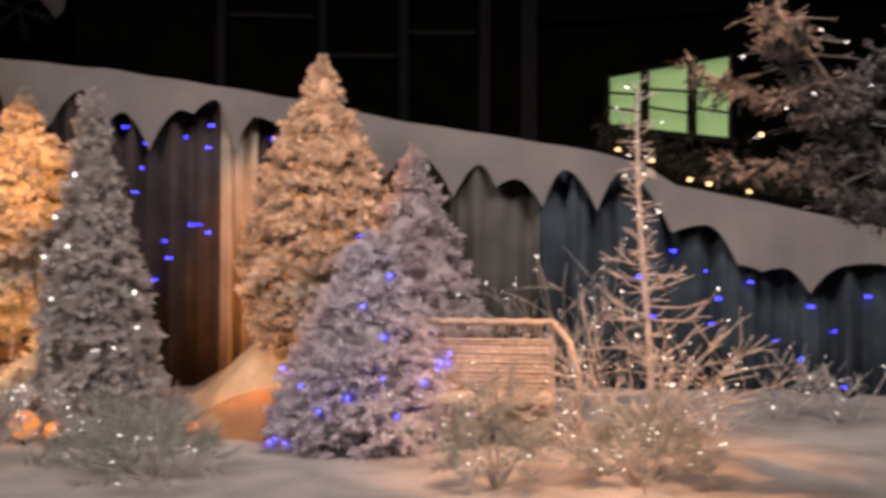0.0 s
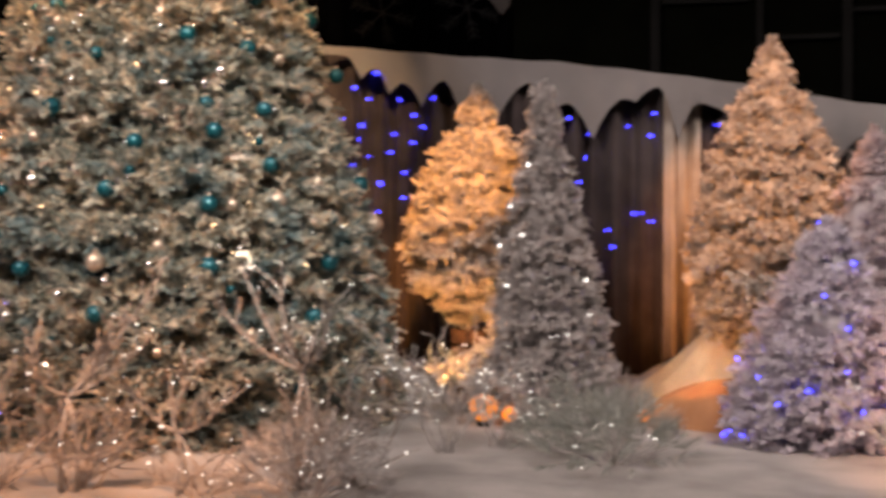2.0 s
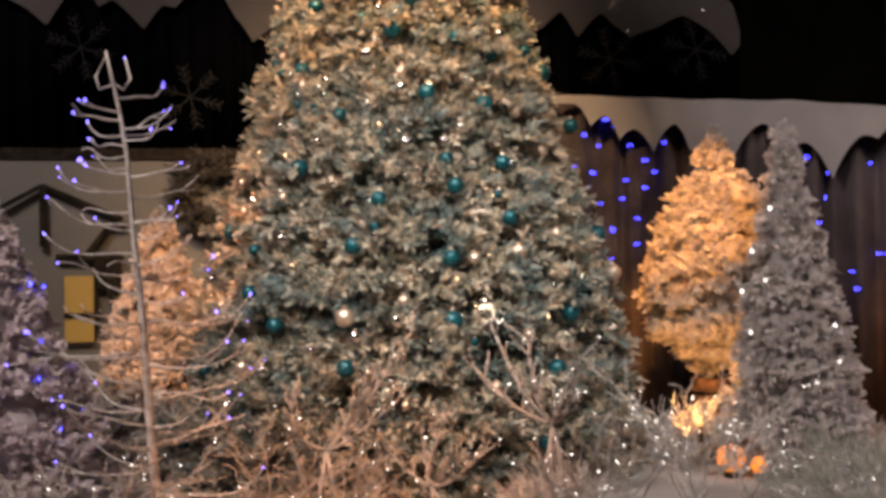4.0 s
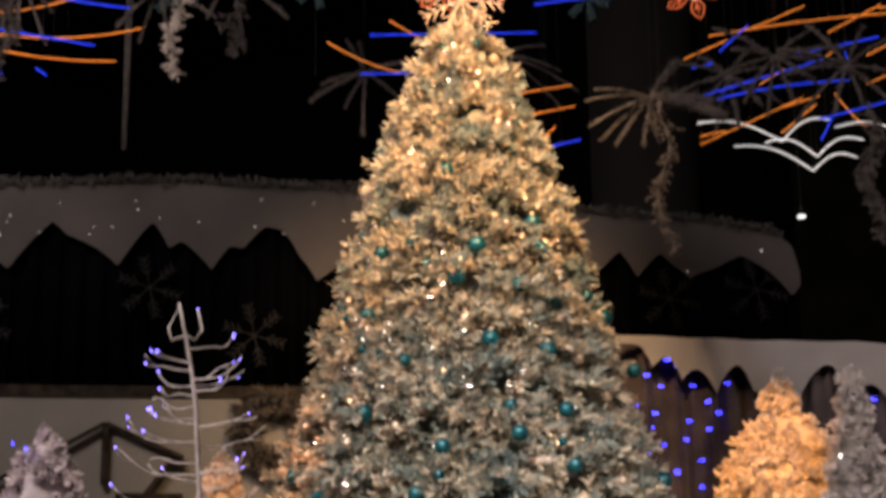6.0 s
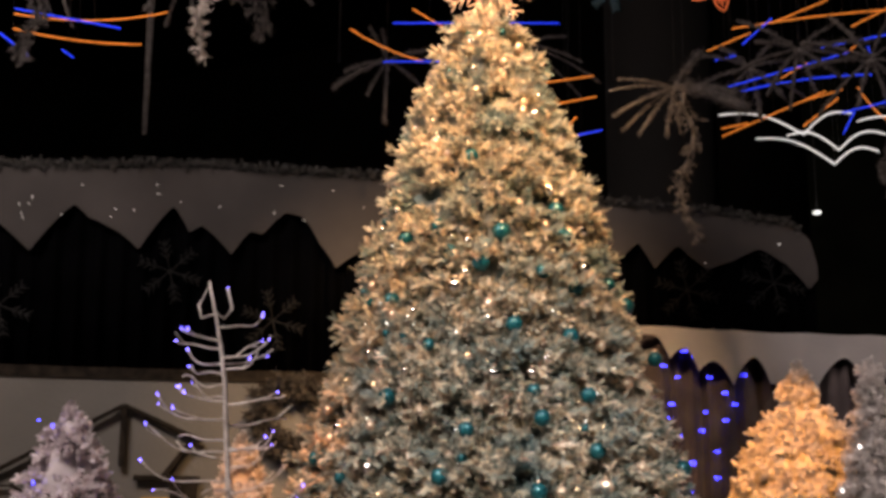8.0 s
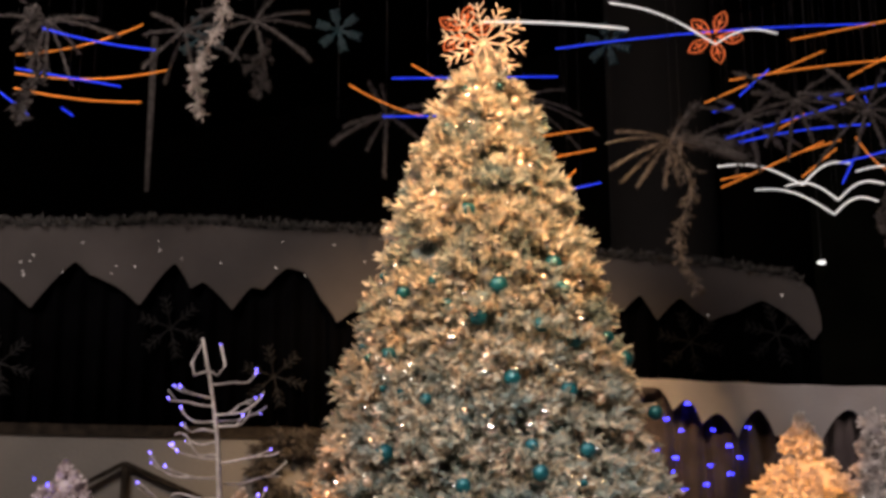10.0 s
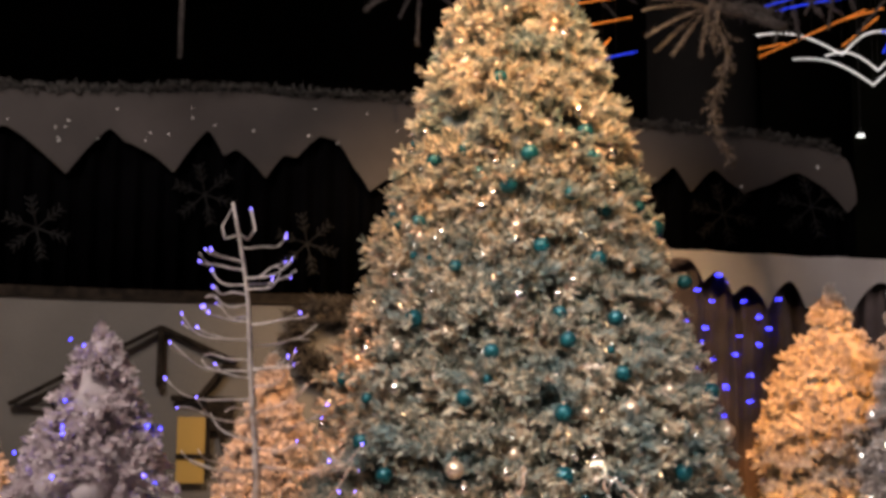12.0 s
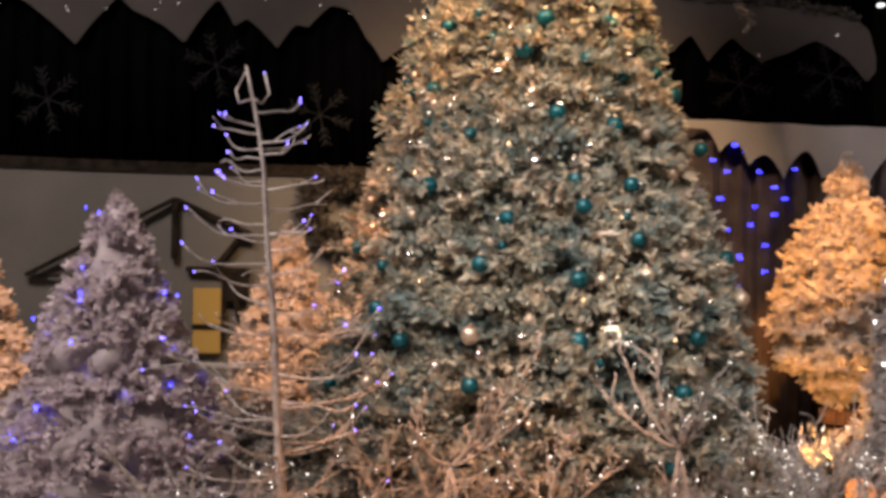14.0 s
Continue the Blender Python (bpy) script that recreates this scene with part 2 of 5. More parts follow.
def seeds(name, places, r, mat):
    """Many tiny lamps, each an eight-sided bead."""
    vs, fs = [], []
    for p in places:
        p = Vector(p)
        k = len(vs)
        q = r * random.uniform(0.7, 1.3)
        vs += [p + Vector(o) * q for o in ((1, 0, 0), (0, 1, 0), (-1, 0, 0), (0, -1, 0), (0, 0, 1.2), (0, 0, -1.2))]
        for i in range(4):
            fs.append((k + i, k + (i + 1) % 4, k + 4))
            fs.append((k + (i + 1) % 4, k + i, k + 5))
    return mesh_of(name, vs, fs, mat)


def sheet(name, azs, low, high, dist, mat, thick=0.03, rows=1, smooth=False):
    """An upright slab along the bearings azs; low, high and dist are functions of the bearing."""
    vs, fs = [], []
    for a in azs:
        lo, hi, d = low(a), high(a), dist(a)
        for back in (0, thick):
            for j in range(rows + 1):
                vs.append(pol(a, d + back, lo + (hi - lo) * j / rows))
    w = 2 * (rows + 1)
    n = len(azs)
    for i in range(n - 1):
        p, q = i * w, (i + 1) * w
        for j in range(rows):
            fs.append((p + j, p + j + 1, q + j + 1, q + j))
            b = rows + 1
            fs.append((p + b + j, q + b + j, q + b + j + 1, p + b + j + 1))
        fs.append((p + rows, p + w - 1, q + w - 1, q + rows))
        fs.append((p, q, q + rows + 1, p + rows + 1))
    for p in (0, (n - 1) * w):
        fs.append(tuple([p + j for j in range(rows + 1)] + [p + w - 1 - j for j in range(rows + 1)]))
    return mesh_of(name, vs, fs, mat, smooth)


def steps(a, b, n):
    return [a + (b - a) * i / n for i in range(n + 1)]


def scallop(points, power):
    """An edge through points that rises steeply from each low tip and rounds off at each high one."""
    pts = sorted(points)
    xs = [p[0] for p in pts]

    def edge(a):
        i = min(max(int(np.searchsorted(xs, a)) - 1, 0), len(pts) - 2)
        (x0, y0), (x1, y1) = pts[i], pts[i + 1]
        s = min(1.0, max(0.0, (a - x0) / (x1 - x0)))
        return y0 + (y1 - y0) * (1 - (1 - s) ** power) if y1 > y0 else y1 + (y0 - y1) * (1 - s ** power)
    return edge


def table(points):
    xs, ys = zip(*sorted(points))
    return lambda a: float(np.interp(a, xs, ys))


# ---- ground
def ground_height(x, y):
    d = math.hypot(x, y)
    az = math.degrees(math.atan2(-x, y))
    z = 0.055 * max(0.0, d - 8.2) + 0.035 * noise.noise((x * 0.9, y * 0.9, 0.3)) + 0.015 * noise.noise((x * 3, y * 3, 1.3))
    p = pol(7.0, 9.8)
    z += 0.27 * math.exp(-(((x - p.x) ** 2 / 0.20 + (y - p.y) ** 2 / 0.14) ** 1.4))
    p = pol(-10.5, 7.8)
    z += 0.10 * math.exp(-((x - p.x) ** 2 / 1.2 + (y - p.y) ** 2 / 0.25))
    p = pol(28.5, 8.6)
    z += 0.12 * math.exp(-((x - p.x) ** 2 + (y - p.y) ** 2) / 2.6)
    edge = min(1.0, max(0.0, (d - 4.6) / 0.25))
    return -0.45 + edge * (z + 0.45) if abs(az) < 100 else -0.45


def snow_bed():
    vs, fs = [], []
    azs, ds = steps(-60, 85, 240), steps(4.5, 13.6, 120)
    for d in ds:
        for a in azs:
            p = pol(a, d)
            vs.append((p.x, p.y, ground_height(p.x, p.y)))
    n = len(azs)
    for j in range(len(ds) - 1):
        for i in range(n - 1):
            fs.append((j * n + i + 1, j * n + i, (j + 1) * n + i, (j + 1) * n + i + 1))
    me = mesh_of("ground_snow", vs, fs, SNOW, True)
    return tagged(new("ground_snow", me), "rumpled artificial snow blanket with low drifts", "snow", kind="structure")


snow_bed()
tagged(new("floor", block("floor", (44, 44, 0.2), FLOOR, 0, (0, 0, -0.56))), "dim stone floor of the hall", "floor", kind="structure")
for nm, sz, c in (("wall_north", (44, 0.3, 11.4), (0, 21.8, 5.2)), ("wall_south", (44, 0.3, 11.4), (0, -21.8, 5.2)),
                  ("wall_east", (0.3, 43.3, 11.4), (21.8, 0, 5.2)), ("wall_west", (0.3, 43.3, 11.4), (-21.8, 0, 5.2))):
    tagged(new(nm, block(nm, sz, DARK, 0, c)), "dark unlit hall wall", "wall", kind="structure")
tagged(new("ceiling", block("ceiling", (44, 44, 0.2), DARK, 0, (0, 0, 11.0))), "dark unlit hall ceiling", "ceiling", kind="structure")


# ---- backdrop of drapes with a felt snow edge
TOP = table([(23, 2.67), (17.4, 2.59), (13, 2.54), (8.6, 2.44), (5.3, 2.35), (1.2, 2.20), (-3, 2.09), (-7.4, 1.96), (-9.3, 1.86), (-10.7, 1.70), (-14, 1.58), (-19, 1.38), (-24, 1.2)])
HEM = scallop([(23, 2.60), (22, 2.59), (21.3, 2.40), (20.7, 2.48), (20.1, 2.3), (19.5, 2.38), (18.7, 2.19), (17.8, 2.40), (17.2, 2.2), (15.5, 2.1), (14.2, 2.38), (13.3, 2.10), (12.6, 2.22),
             (11.5, 1.94), (10.2, 2.25), (9.7, 2.22), (8.8, 2.34), (7.97, 1.92), (7.1, 2.21), (6.5, 2.18), (5.0, 1.80), (3.4, 2.05), (1.6, 1.75), (0.4, 1.95), (-1.3, 1.60), (-2.4, 1.86), (-3.1, 1.68), (-3.9, 1.75), (-5.1, 1.53), (-6.0, 1.82), (-7.4, 1.5), (-8.4, 1.8), (-10.5, 1.34),
             (-11.9, 1.40), (-13.2, 1.10), (-14.2, 1.05), (-15.0, 1.08), (-16.1, 0.89), (-17.5, 1.10), (-18.6, 1.12), (-20, 1.0), (-24, 0.9)], 1.8)


def pleat(a):
    return 10.57 + 0.07 * math.sin(a * 2.9 + 1.6 * math.sin(a * 1.1)) + 0.025 * math.sin(a * 8.3 + 2 * math.sin(a * 0.9))


def backdrop():
    felt = sheet("felt_valance", steps(-24, 23, 470), HEM, TOP, lambda a: 10.42 + 0.025 * math.sin(a * 2.3), VALANCE, 0.03, 3)
    thing("felt_valance", felt, (0, 0, 0), "white felt snow edge with scalloped hem hung over drapes", "valance")
    for k, (a, b) in enumerate(((-24, -16.5), (-16.5, -9), (-9, -5), (-5, -1), (-1.0, 2.0), (2.0, 7.0), (8.6, 15.8), (15.8, 23))):
        me = sheet("drape", steps(a, b - 0.04, 130), lambda q: 0.02, lambda q: HEM(q) + 0.06, pleat, DRAPE if a > 0 else DRAPE_GREY if a > -8 else DRAPE_BLUE, 0.012, 2, True)
        thing("drape", me, (0, 0, 0), "dark brown-grey pleated fabric drape hanging to the snow" if a > 0 else "grey pleated fabric drape hanging to the snow" if a > -8 else "dark slate-blue pleated fabric drape hanging to the snow", "curtain", "backdrop drapes")
    me = sheet("ivory_curtain", steps(7.02, 8.56, 60), lambda q: 0.02, lambda q: HEM(q) + 0.06, lambda q: pleat(q * 1.3) - 0.06, VOILE, 0.012, 2, True)
    thing("ivory_curtain", me, (0, 0, 0), "ivory cloth panel lit warm from below", "curtain")


backdrop()


# ---- gallery with a felt mountain cut-out, black sheets for its dark opening and the beige wall below it
BAND = table([(75, 3.88), (49, 3.93), (41.8, 4.03), (33.9, 3.99), (24.2, 3.77), (19.6, 3.66), (16.0, 3.52), (15.4, 3.41), (15.1, 3.15)])
PEAKS = scallop([(75, 3.49), (60, 3.32), (57, 3.66), (54, 3.28), (51, 3.62), (48.5, 3.26), (46.8, 3.66), (46.2, 3.56), (45.2, 3.48), (44.1, 3.32), (42.7, 3.69), (42.0, 3.48), (41.5, 3.54), (40.2, 3.31), (39.4, 3.51), (38.9, 3.49), (37.9, 3.68), (37.2, 3.65), (36.4, 3.41), (35.7, 3.22), (34.8, 3.34),
               (33, 3.62), (31, 3.24), (29, 3.58), (27, 3.24), (25, 3.34), (24.2, 3.20), (23.3, 3.31), (22.6, 3.43), (21.9, 3.21), (20.9, 3.40), (20.3, 3.29), (19.7, 3.19), (18.6, 3.26), (17.5, 3.35), (16.6, 3.24), (15.5, 3.00), (15.0, 3.11)], 1.25)


def gallery():
    thing("felt_mountains", sheet("felt_mountains", steps(15.0, 72, 560), lambda a: PEAKS(a + 0.15), lambda a: BAND(a + 0.15), lambda a: 11.0, DIM_FELT, 0.03, 2), (0, 0, 0),
          "white felt band, darkened for the dim gallery, cut into mountain peaks", "valance")
    # added black sheets stand for the unlit depth of the opening
    for a, b in ((15.1, 24), (24, 36), (36, 48), (48, 60), (60, 72)):
        me = sheet("dark_sheet", steps(a, b - 0.03, 120), lambda q: 2.36, lambda q: BAND(q) - 0.03, lambda q: 11.10 + 0.03 * math.sin(q * 7), OPENING_BLACK, 0.02, 1, True)
        thing("dark_sheet", me, (0, 0, 0), "black sheet standing for the dark opening behind the felt mountains", "curtain", "gallery drapes")
    tagged(new("wall_gallery", sheet("wall_gallery", steps(24, 80, 80), lambda q: -0.46, lambda q: 2.35, lambda q: 11.0, BEIGE, 0.25)),
           "plain beige rendered wall under the gallery", "wall", kind="structure")
    # dark strip that stands for the soft shade under the gallery
    tagged(new("shade_strip_gallery", sheet("shade_strip_gallery", steps(24, 80, 80), lambda q: 2.26, lambda q: 2.35, lambda q: 10.98, TIMBER, 0.018)),
           "dark strip standing for the shade at the wall's head", "trim", kind="structure")
    # rail garland
    rng = np.random.default_rng(5)
    b, d = [], []
    for a in steps(15.6, 60, 900):
        for _ in range(3):
            b.append(pol(a, 11.0 + rng.normal(0, 0.03), BAND(a) + 0.01 + abs(rng.normal(0, 0.018))))
            d.append(rng.normal(0, 1, 3) + (0, 0, 0.4))
    v, f = needle_data(np.array(b), np.array(d), 0.035, 0.03, 0.010, 6, rng)
    thing("rail_garland", mesh_of("rail_garland", v, f, GARLAND), (0, 0, 0), "thin frosted garland along the gallery rail", "garland")
    lights = [pol(random.uniform(16, 52), 10.98, 0) for _ in range(70)]
    lights = [Vector((p.x, p.y, BAND(math.degrees(math.atan2(-p.x, p.y))) - random.uniform(0.08, 0.45))) for p in lights]
    tagged(new("pin_light", seeds("pin_light", lights[:36], 0.007, material("dim_white_led", (0.9, 0.85, 0.8), glow=0.7))), "tiny white lights pinned to the felt band", "fairy lights", kind="stuff")


def needle_data(base, axis, length, nl, nw, n, rng, spread=0.9):
    """Sprays of n needles round each twig axis; every needle is a thin triangle."""
    m = len(base)
    t = axis / (np.linalg.norm(axis, axis=1, keepdims=True) + 1e-9)
    along = rng.uniform(0, 1, (m, n, 1))
    p = base[:, None, :] + t[:, None, :] * along * (length if np.isscalar(length) else np.asarray(length)[:, None, None])
    side = rng.normal(0, 1, (m, n, 3))
    side -= (side * t[:, None, :]).sum(-1, keepdims=True) * t[:, None, :]
    side /= np.linalg.norm(side, axis=-1, keepdims=True) + 1e-9
    ang = rng.uniform(0.45, 1.0, (m, n, 1)) * spread
    d = t[:, None, :] * np.cos(ang) + side * np.sin(ang)
    w = np.cross(d, rng.normal(0, 1, (m, n, 3)))
    w /= np.linalg.norm(w, axis=-1, keepdims=True) + 1e-9
    ln = nl * rng.uniform(0.6, 1.3, (m, n, 1))
    v = np.stack([p - w * nw / 2, p + w * nw / 2, p + d * ln + w * nw * 0.2, p + d * ln - w * nw * 0.2], axis=2).reshape(-1, 3)
    f = np.arange(len(v)).reshape(-1, 4)
    return v.tolist(), f.tolist()


gallery()


# ---- conifers
def crown_sprays(profile, h, rng, tiers, boughs, per, droop=0.25, inner=0.35, tuft=0.09, width=0.2, loose=0.35):
    """Boughs in rough tiers round the trunk, each with sprays of twigs along its outer part."""
    base, axis, ln, limbs = [], [], [], []
    wide = max(profile(h * q / 20) for q in range(20))
    for tier in range(tiers):
        u0 = (tier + 0.15) / tiers
        count = max(6, int(boughs * profile(h * u0) / wide))
        for i in range(count):
            u = min(0.995, max(0.0, u0 + rng.normal(0, loose / tiers)))
            z = h * u
            r = profile(z) * rng.uniform(0.86, 1.05)
            a = 2 * math.pi * (i + rng.uniform(-0.3, 0.3)) / count + tier * 1.3
            out = np.array((math.cos(a), math.sin(a), 0))
            side = np.array((-out[1], out[0], 0))
            lift = 0.12 + 0.45 * u

            def along(s):
                return out * r * s + np.array((0, 0, z + r * (lift * s - (lift + droop) * s * s)))
            limbs.append([along(s) for s in np.linspace(0, 1, 6)])
            k = max(5, int(per * (0.3 + 0.8 * r / wide)))
            for j in range(k):
                s = inner + (1 - inner) * ((j + rng.uniform()) / k) ** 0.75
                off = rng.normal(0, 1)
                base.append(along(s) + side * off * width * r * (1.25 - s) + np.array((0, 0, rng.normal(0, 0.012))))
                axis.append(out * (0.7 + 0.5 * s) + side * off * 0.8 + np.array((0, 0, rng.normal(0.1, 0.3))))
                ln.append(tuft * rng.uniform(0.6, 1.25) * min(1.0, 0.4 + r / 0.4))
    return np.array(base), np.array(axis), np.array(ln), limbs


def spire(base, axis, ln, h, length, r, rng, n=70):
    """Short upright sprays that bring the crown to a point."""
    q = rng.uniform(0, 1, n) ** 0.8
    a = rng.uniform(0, 2 * np.pi, n)
    out = np.stack([np.cos(a), np.sin(a), np.zeros(n)], 1)
    more = out * (r * (1 - q) * rng.uniform(0.3, 1, n))[:, None] + np.stack([np.zeros(n), np.zeros(n), h - length * (1 - q) - 0.05], 1)
    way = out * (0.9 * (1 - q))[:, None] + np.array((0, 0, 0.8))
    return np.concatenate([base, more]), np.concatenate([axis, way]), np.concatenate([ln, np.full(n, 0.04)])


def inner_core(profile, h, share, seed, mat, lift=0.0, rows=26, seg=30):
    """The packed inner foliage that closes the gaps between boughs: a lumpy cone."""
    vs, fs = [], []
    for j in range(rows + 1):
        z = h * (0.02 + 0.93 * j / rows)
        for i in range(seg):
            a = 2 * math.pi * i / seg
            p = Vector((math.cos(a), math.sin(a), 0)) * profile(z) * share
            p.z = z
            w = 1 + 0.42 * noise.noise(p * 7 + Vector((seed, 0, 0))) + 0.22 * noise.noise(p * 19)
            vs.append((p.x * w, p.y * w, lift + z + 0.03 * noise.noise(p * 11)))
    for j in range(rows):
        for i in range(seg):
            k = (i + 1) % seg
            fs.append((j * seg + i, j * seg + k, (j + 1) * seg + k, (j + 1) * seg + i))
    fs.append(tuple(reversed(range(seg))))
    return mesh_of("inner_foliage", vs, fs, mat, True)


def conifer(az, d, z0, h, r, mat, label, seed, tiers=12, boughs=20, per=24, needles=11, nl=0.044, nw=0.034, tuft=0.085, leds=0, led_mat=None, clear=0.0, belly=0.8, foot=0.75, lean=0.0, egg=None):
    rng = np.random.default_rng(seed)
    random.seed(seed)
    top = empty("flocked_tree", pol(az, d, z0), label, "christmas tree", "display trees")
    top.rotation_euler = (0, radians(lean), 0)
    prof = lambda z: max(0.025, r * (1 - z / h) ** belly * min(1.0, foot + 2.2 * z / h))
    if egg:
        shape = table(egg)
        prof = lambda z: max(0.02, r * shape(z / h))
    base, axis, ln, limbs = crown_sprays(prof, h * 0.97, rng, tiers, boughs, per, tuft=tuft, inner=0.28)
    base[:, 2] = clear + base[:, 2] * (1 - clear / h)
    base, axis, ln = spire(base, axis, ln, h, 0.16 * h, 0.07, rng)
    v, f = needle_data(base, axis, ln, nl, nw, needles, rng)
    part("crown", mesh_of("crown", v, f, mat), top, "dense flocked needles with gaps between the tiers")
    part("inner_foliage", inner_core(prof, h, 0.79, seed, mat), top)
    part("trunk", tubes("trunk", [[(0, 0, -z0), (0, 0, h * 0.5), (0, 0, h * 0.98)]], [(0.035, 0.008)], BARK, 8), top)
    lines = [[Vector((p[0], p[1], clear + p[2] * (1 - clear / h))) for p in l] for l in limbs[::2]]
    tagged(part("bough", tubes("bough", lines, [(0.008, 0.003)] * len(lines), BARK, 4), top), kind="stuff")
    part("leader", tubes("leader", [[(0, 0, h * 0.92), (0.006, 0, h * 0.97), (-0.004, 0, h * 1.0)]], [(0.012, 0.007)], mat, 6), top)
    if leds:
        pick = rng.choice(len(base), leds, replace=False)
        spot = base[pick] + axis[pick] / (np.linalg.norm(axis[pick], axis=1, keepdims=True)) * 0.14
        tagged(part("light_string", seeds("light_string", spot.tolist(), 0.010, led_mat), top, "small string lights among the needles"), kind="stuff")
    return top


EGG = [(0, 0.34), (0.08, 0.50), (0.18, 0.84), (0.32, 0.98), (0.46, 0.96), (0.6, 0.76), (0.78, 0.40), (0.9, 0.13), (1, 0.01)]
CONE = [(0, 0.66), (0.10, 0.92), (0.24, 0.98), (0.40, 0.88), (0.55, 0.76), (0.68, 0.56), (0.82, 0.28), (0.93, 0.07), (1, 0.01)]
conifer(16.3, 9.3, 0.64, 1.60, 0.47, FLOCK, "white flocked fir glowing amber over a ground spot", 11, tiers=13, boughs=24, per=26, egg=EGG)
conifer(13.3, 8.75, 0.10, 2.08, 0.45, FLOCK_GREY, "slim grey frosted fir beside an amber-lit tree", 12, tiers=20, boughs=20, per=22, leds=22, led_mat=WHITE_LED, belly=0.95, lean=-1.2)
conifer(4.2, 9.5, 0.58, 1.97, 0.53, FLOCK, "broad white flocked fir lit amber before the drapes", 13, tiers=17, boughs=27, per=26, egg=CONE)
conifer(0.25, 9.1, 0.12, 1.78, 0.76, FLOCK_LILAC, "grey frosted fir behind a wicker bench", 14, tiers=16, boughs=24, leds=14, led_mat=WHITE_LED, belly=1.0)
conifer(2.1, 8.2, 0.10, 1.20, 0.64, FLOCK_VIOLET, "small lilac-white fir dotted with blue lights", 15, tiers=12, boughs=25, leds=50, led_mat=BLUE_LED, belly=0.82)
conifer(46.4, 8.0, 0.02, 1.82, 0.86, FLOCK_LILAC, "lilac-white flocked fir dotted with blue lights", 16, tiers=15, boughs=30, per=30, nl=0.042, leds=64, led_mat=BLUE_LED, belly=0.98)
conifer(39.45, 9.0, 0.12, 1.62, 0.50, FLOCK, "white flocked fir lit amber behind a bare twig tree", 17, tiers=15, boughs=25, per=26, belly=0.85)
conifer(51.7, 9.0, 0.12, 1.45, 0.50, FLOCK, "white flocked fir lit amber by the gallery wall", 18, tiers=12, boughs=22, per=26, belly=0.8)

BIG = pol(29.2, 8.7, 0.06)
BIG_R = table([(0.0, 1.44), (0.7, 1.36), (1.45, 1.16), (2.25, 0.89), (2.75, 0.755), (3.35, 0.59), (3.75, 0.44), (4.15, 0.27), (4.4, 0.16), (4.66, 0.03)])


def snowflake(name, place, r, mat, label, category, group="", az=29.0, arms=6, thick=0.008, turn=0.3):
    """A flat snowflake of round bars that faces the viewers."""
    star = empty(name, place, label, category, group)
    face = pol(az + 90, 1)
    for k in range(arms):
        w = 2 * math.pi * k / arms + turn
        ax = face * math.cos(w) + Vector((0, 0, math.sin(w)))
        bx = face * -math.sin(w) + Vector((0, 0, math.cos(w)))
        arm = part("arm", tubes("arm", [[Vector(), ax * r * 0.5, ax * r]], [(thick, thick * 0.8)], mat, 5), star)
        for s in (0.42, 0.62, 0.82):
            for g in (-1, 1):
                part("barb", tubes("barb", [[ax * r * s, ax * r * (s + 0.2) + bx * r * 0.18 * g]], [(thick, thick * 0.8)], mat, 5), arm)
    return star


def big_tree():
    rng = np.random.default_rng(3)
    random.seed(3)
    top = empty("christmas_tree", BIG, "tall frosted green fir hung with teal and silver balls", "christmas tree")
    base, axis, ln, limbs = crown_sprays(BIG_R, 4.58, rng, 36, 54, 27, droop=0.10, inner=0.5, tuft=0.12, width=0.16, loose=0.5)
    base, axis, ln = spire(base, axis, ln, 4.66, 0.42, 0.10, rng, 260)
    v, f = needle_data(base, axis, ln, 0.06, 0.028, 16, rng)
    part("crown", mesh_of("crown", v, f, FIR), top, "dense frosted green needles")
    part("inner_foliage", inner_core(BIG_R, 4.6, 0.72, 3, FIR, rows=70, seg=72), top)
    pick = rng.choice(len(base), 1500, replace=False)
    v, f = needle_data(base[pick] * np.array((1.03, 1.03, 1)), axis[pick] * np.array((1, 1, 0.4)), 0.08, 0.075, 0.020, 5, rng, 0.8)
    tagged(part("foil_sprig", mesh_of("foil_sprig", v, f, FOIL), top, "rosy foil sprigs between the needles"), kind="stuff")
    part("trunk", tubes("trunk", [[(0, 0, -0.1), (0, 0, 2.4), (0, 0, 4.66)]], [(0.10, 0.012)], BARK, 10), top)
    tagged(part("bough", tubes("bough", limbs[::3], [(0.014, 0.004)] * len(limbs[::3]), BARK, 4), top), kind="stuff")
    pick = rng.choice(len(base), 700, replace=False)
    spot = base[pick] + axis[pick] / np.linalg.norm(axis[pick], axis=1, keepdims=True) * 0.13
    pick = rng.choice(len(base), 420, replace=False)
    deep = base[pick] * np.array((0.74, 0.74, 1.0))
    tagged(part("light_string", seeds("light_string", deep.tolist(), 0.006, INNER_LED), top, "warm lights deep among the boughs"), kind="stuff")
    tagged(part("light_string", seeds("light_string", spot[:230].tolist(), 0.0058, WARM_LED), top, "warm string lights"), kind="stuff")
    tagged(part("light_string", seeds("light_string", spot[450:].tolist(), 0.005, WHITE_LED), top, "white string lights"), kind="stuff")
    snowflake("tree_topper", BIG + Vector((0, 0, 4.66)) + pol(30, -0.1), 0.29, GOLD, "large pale gold glitter snowflake on the fir's top", "tree topper", arms=10, thick=0.0065, turn=0.16)


big_tree()


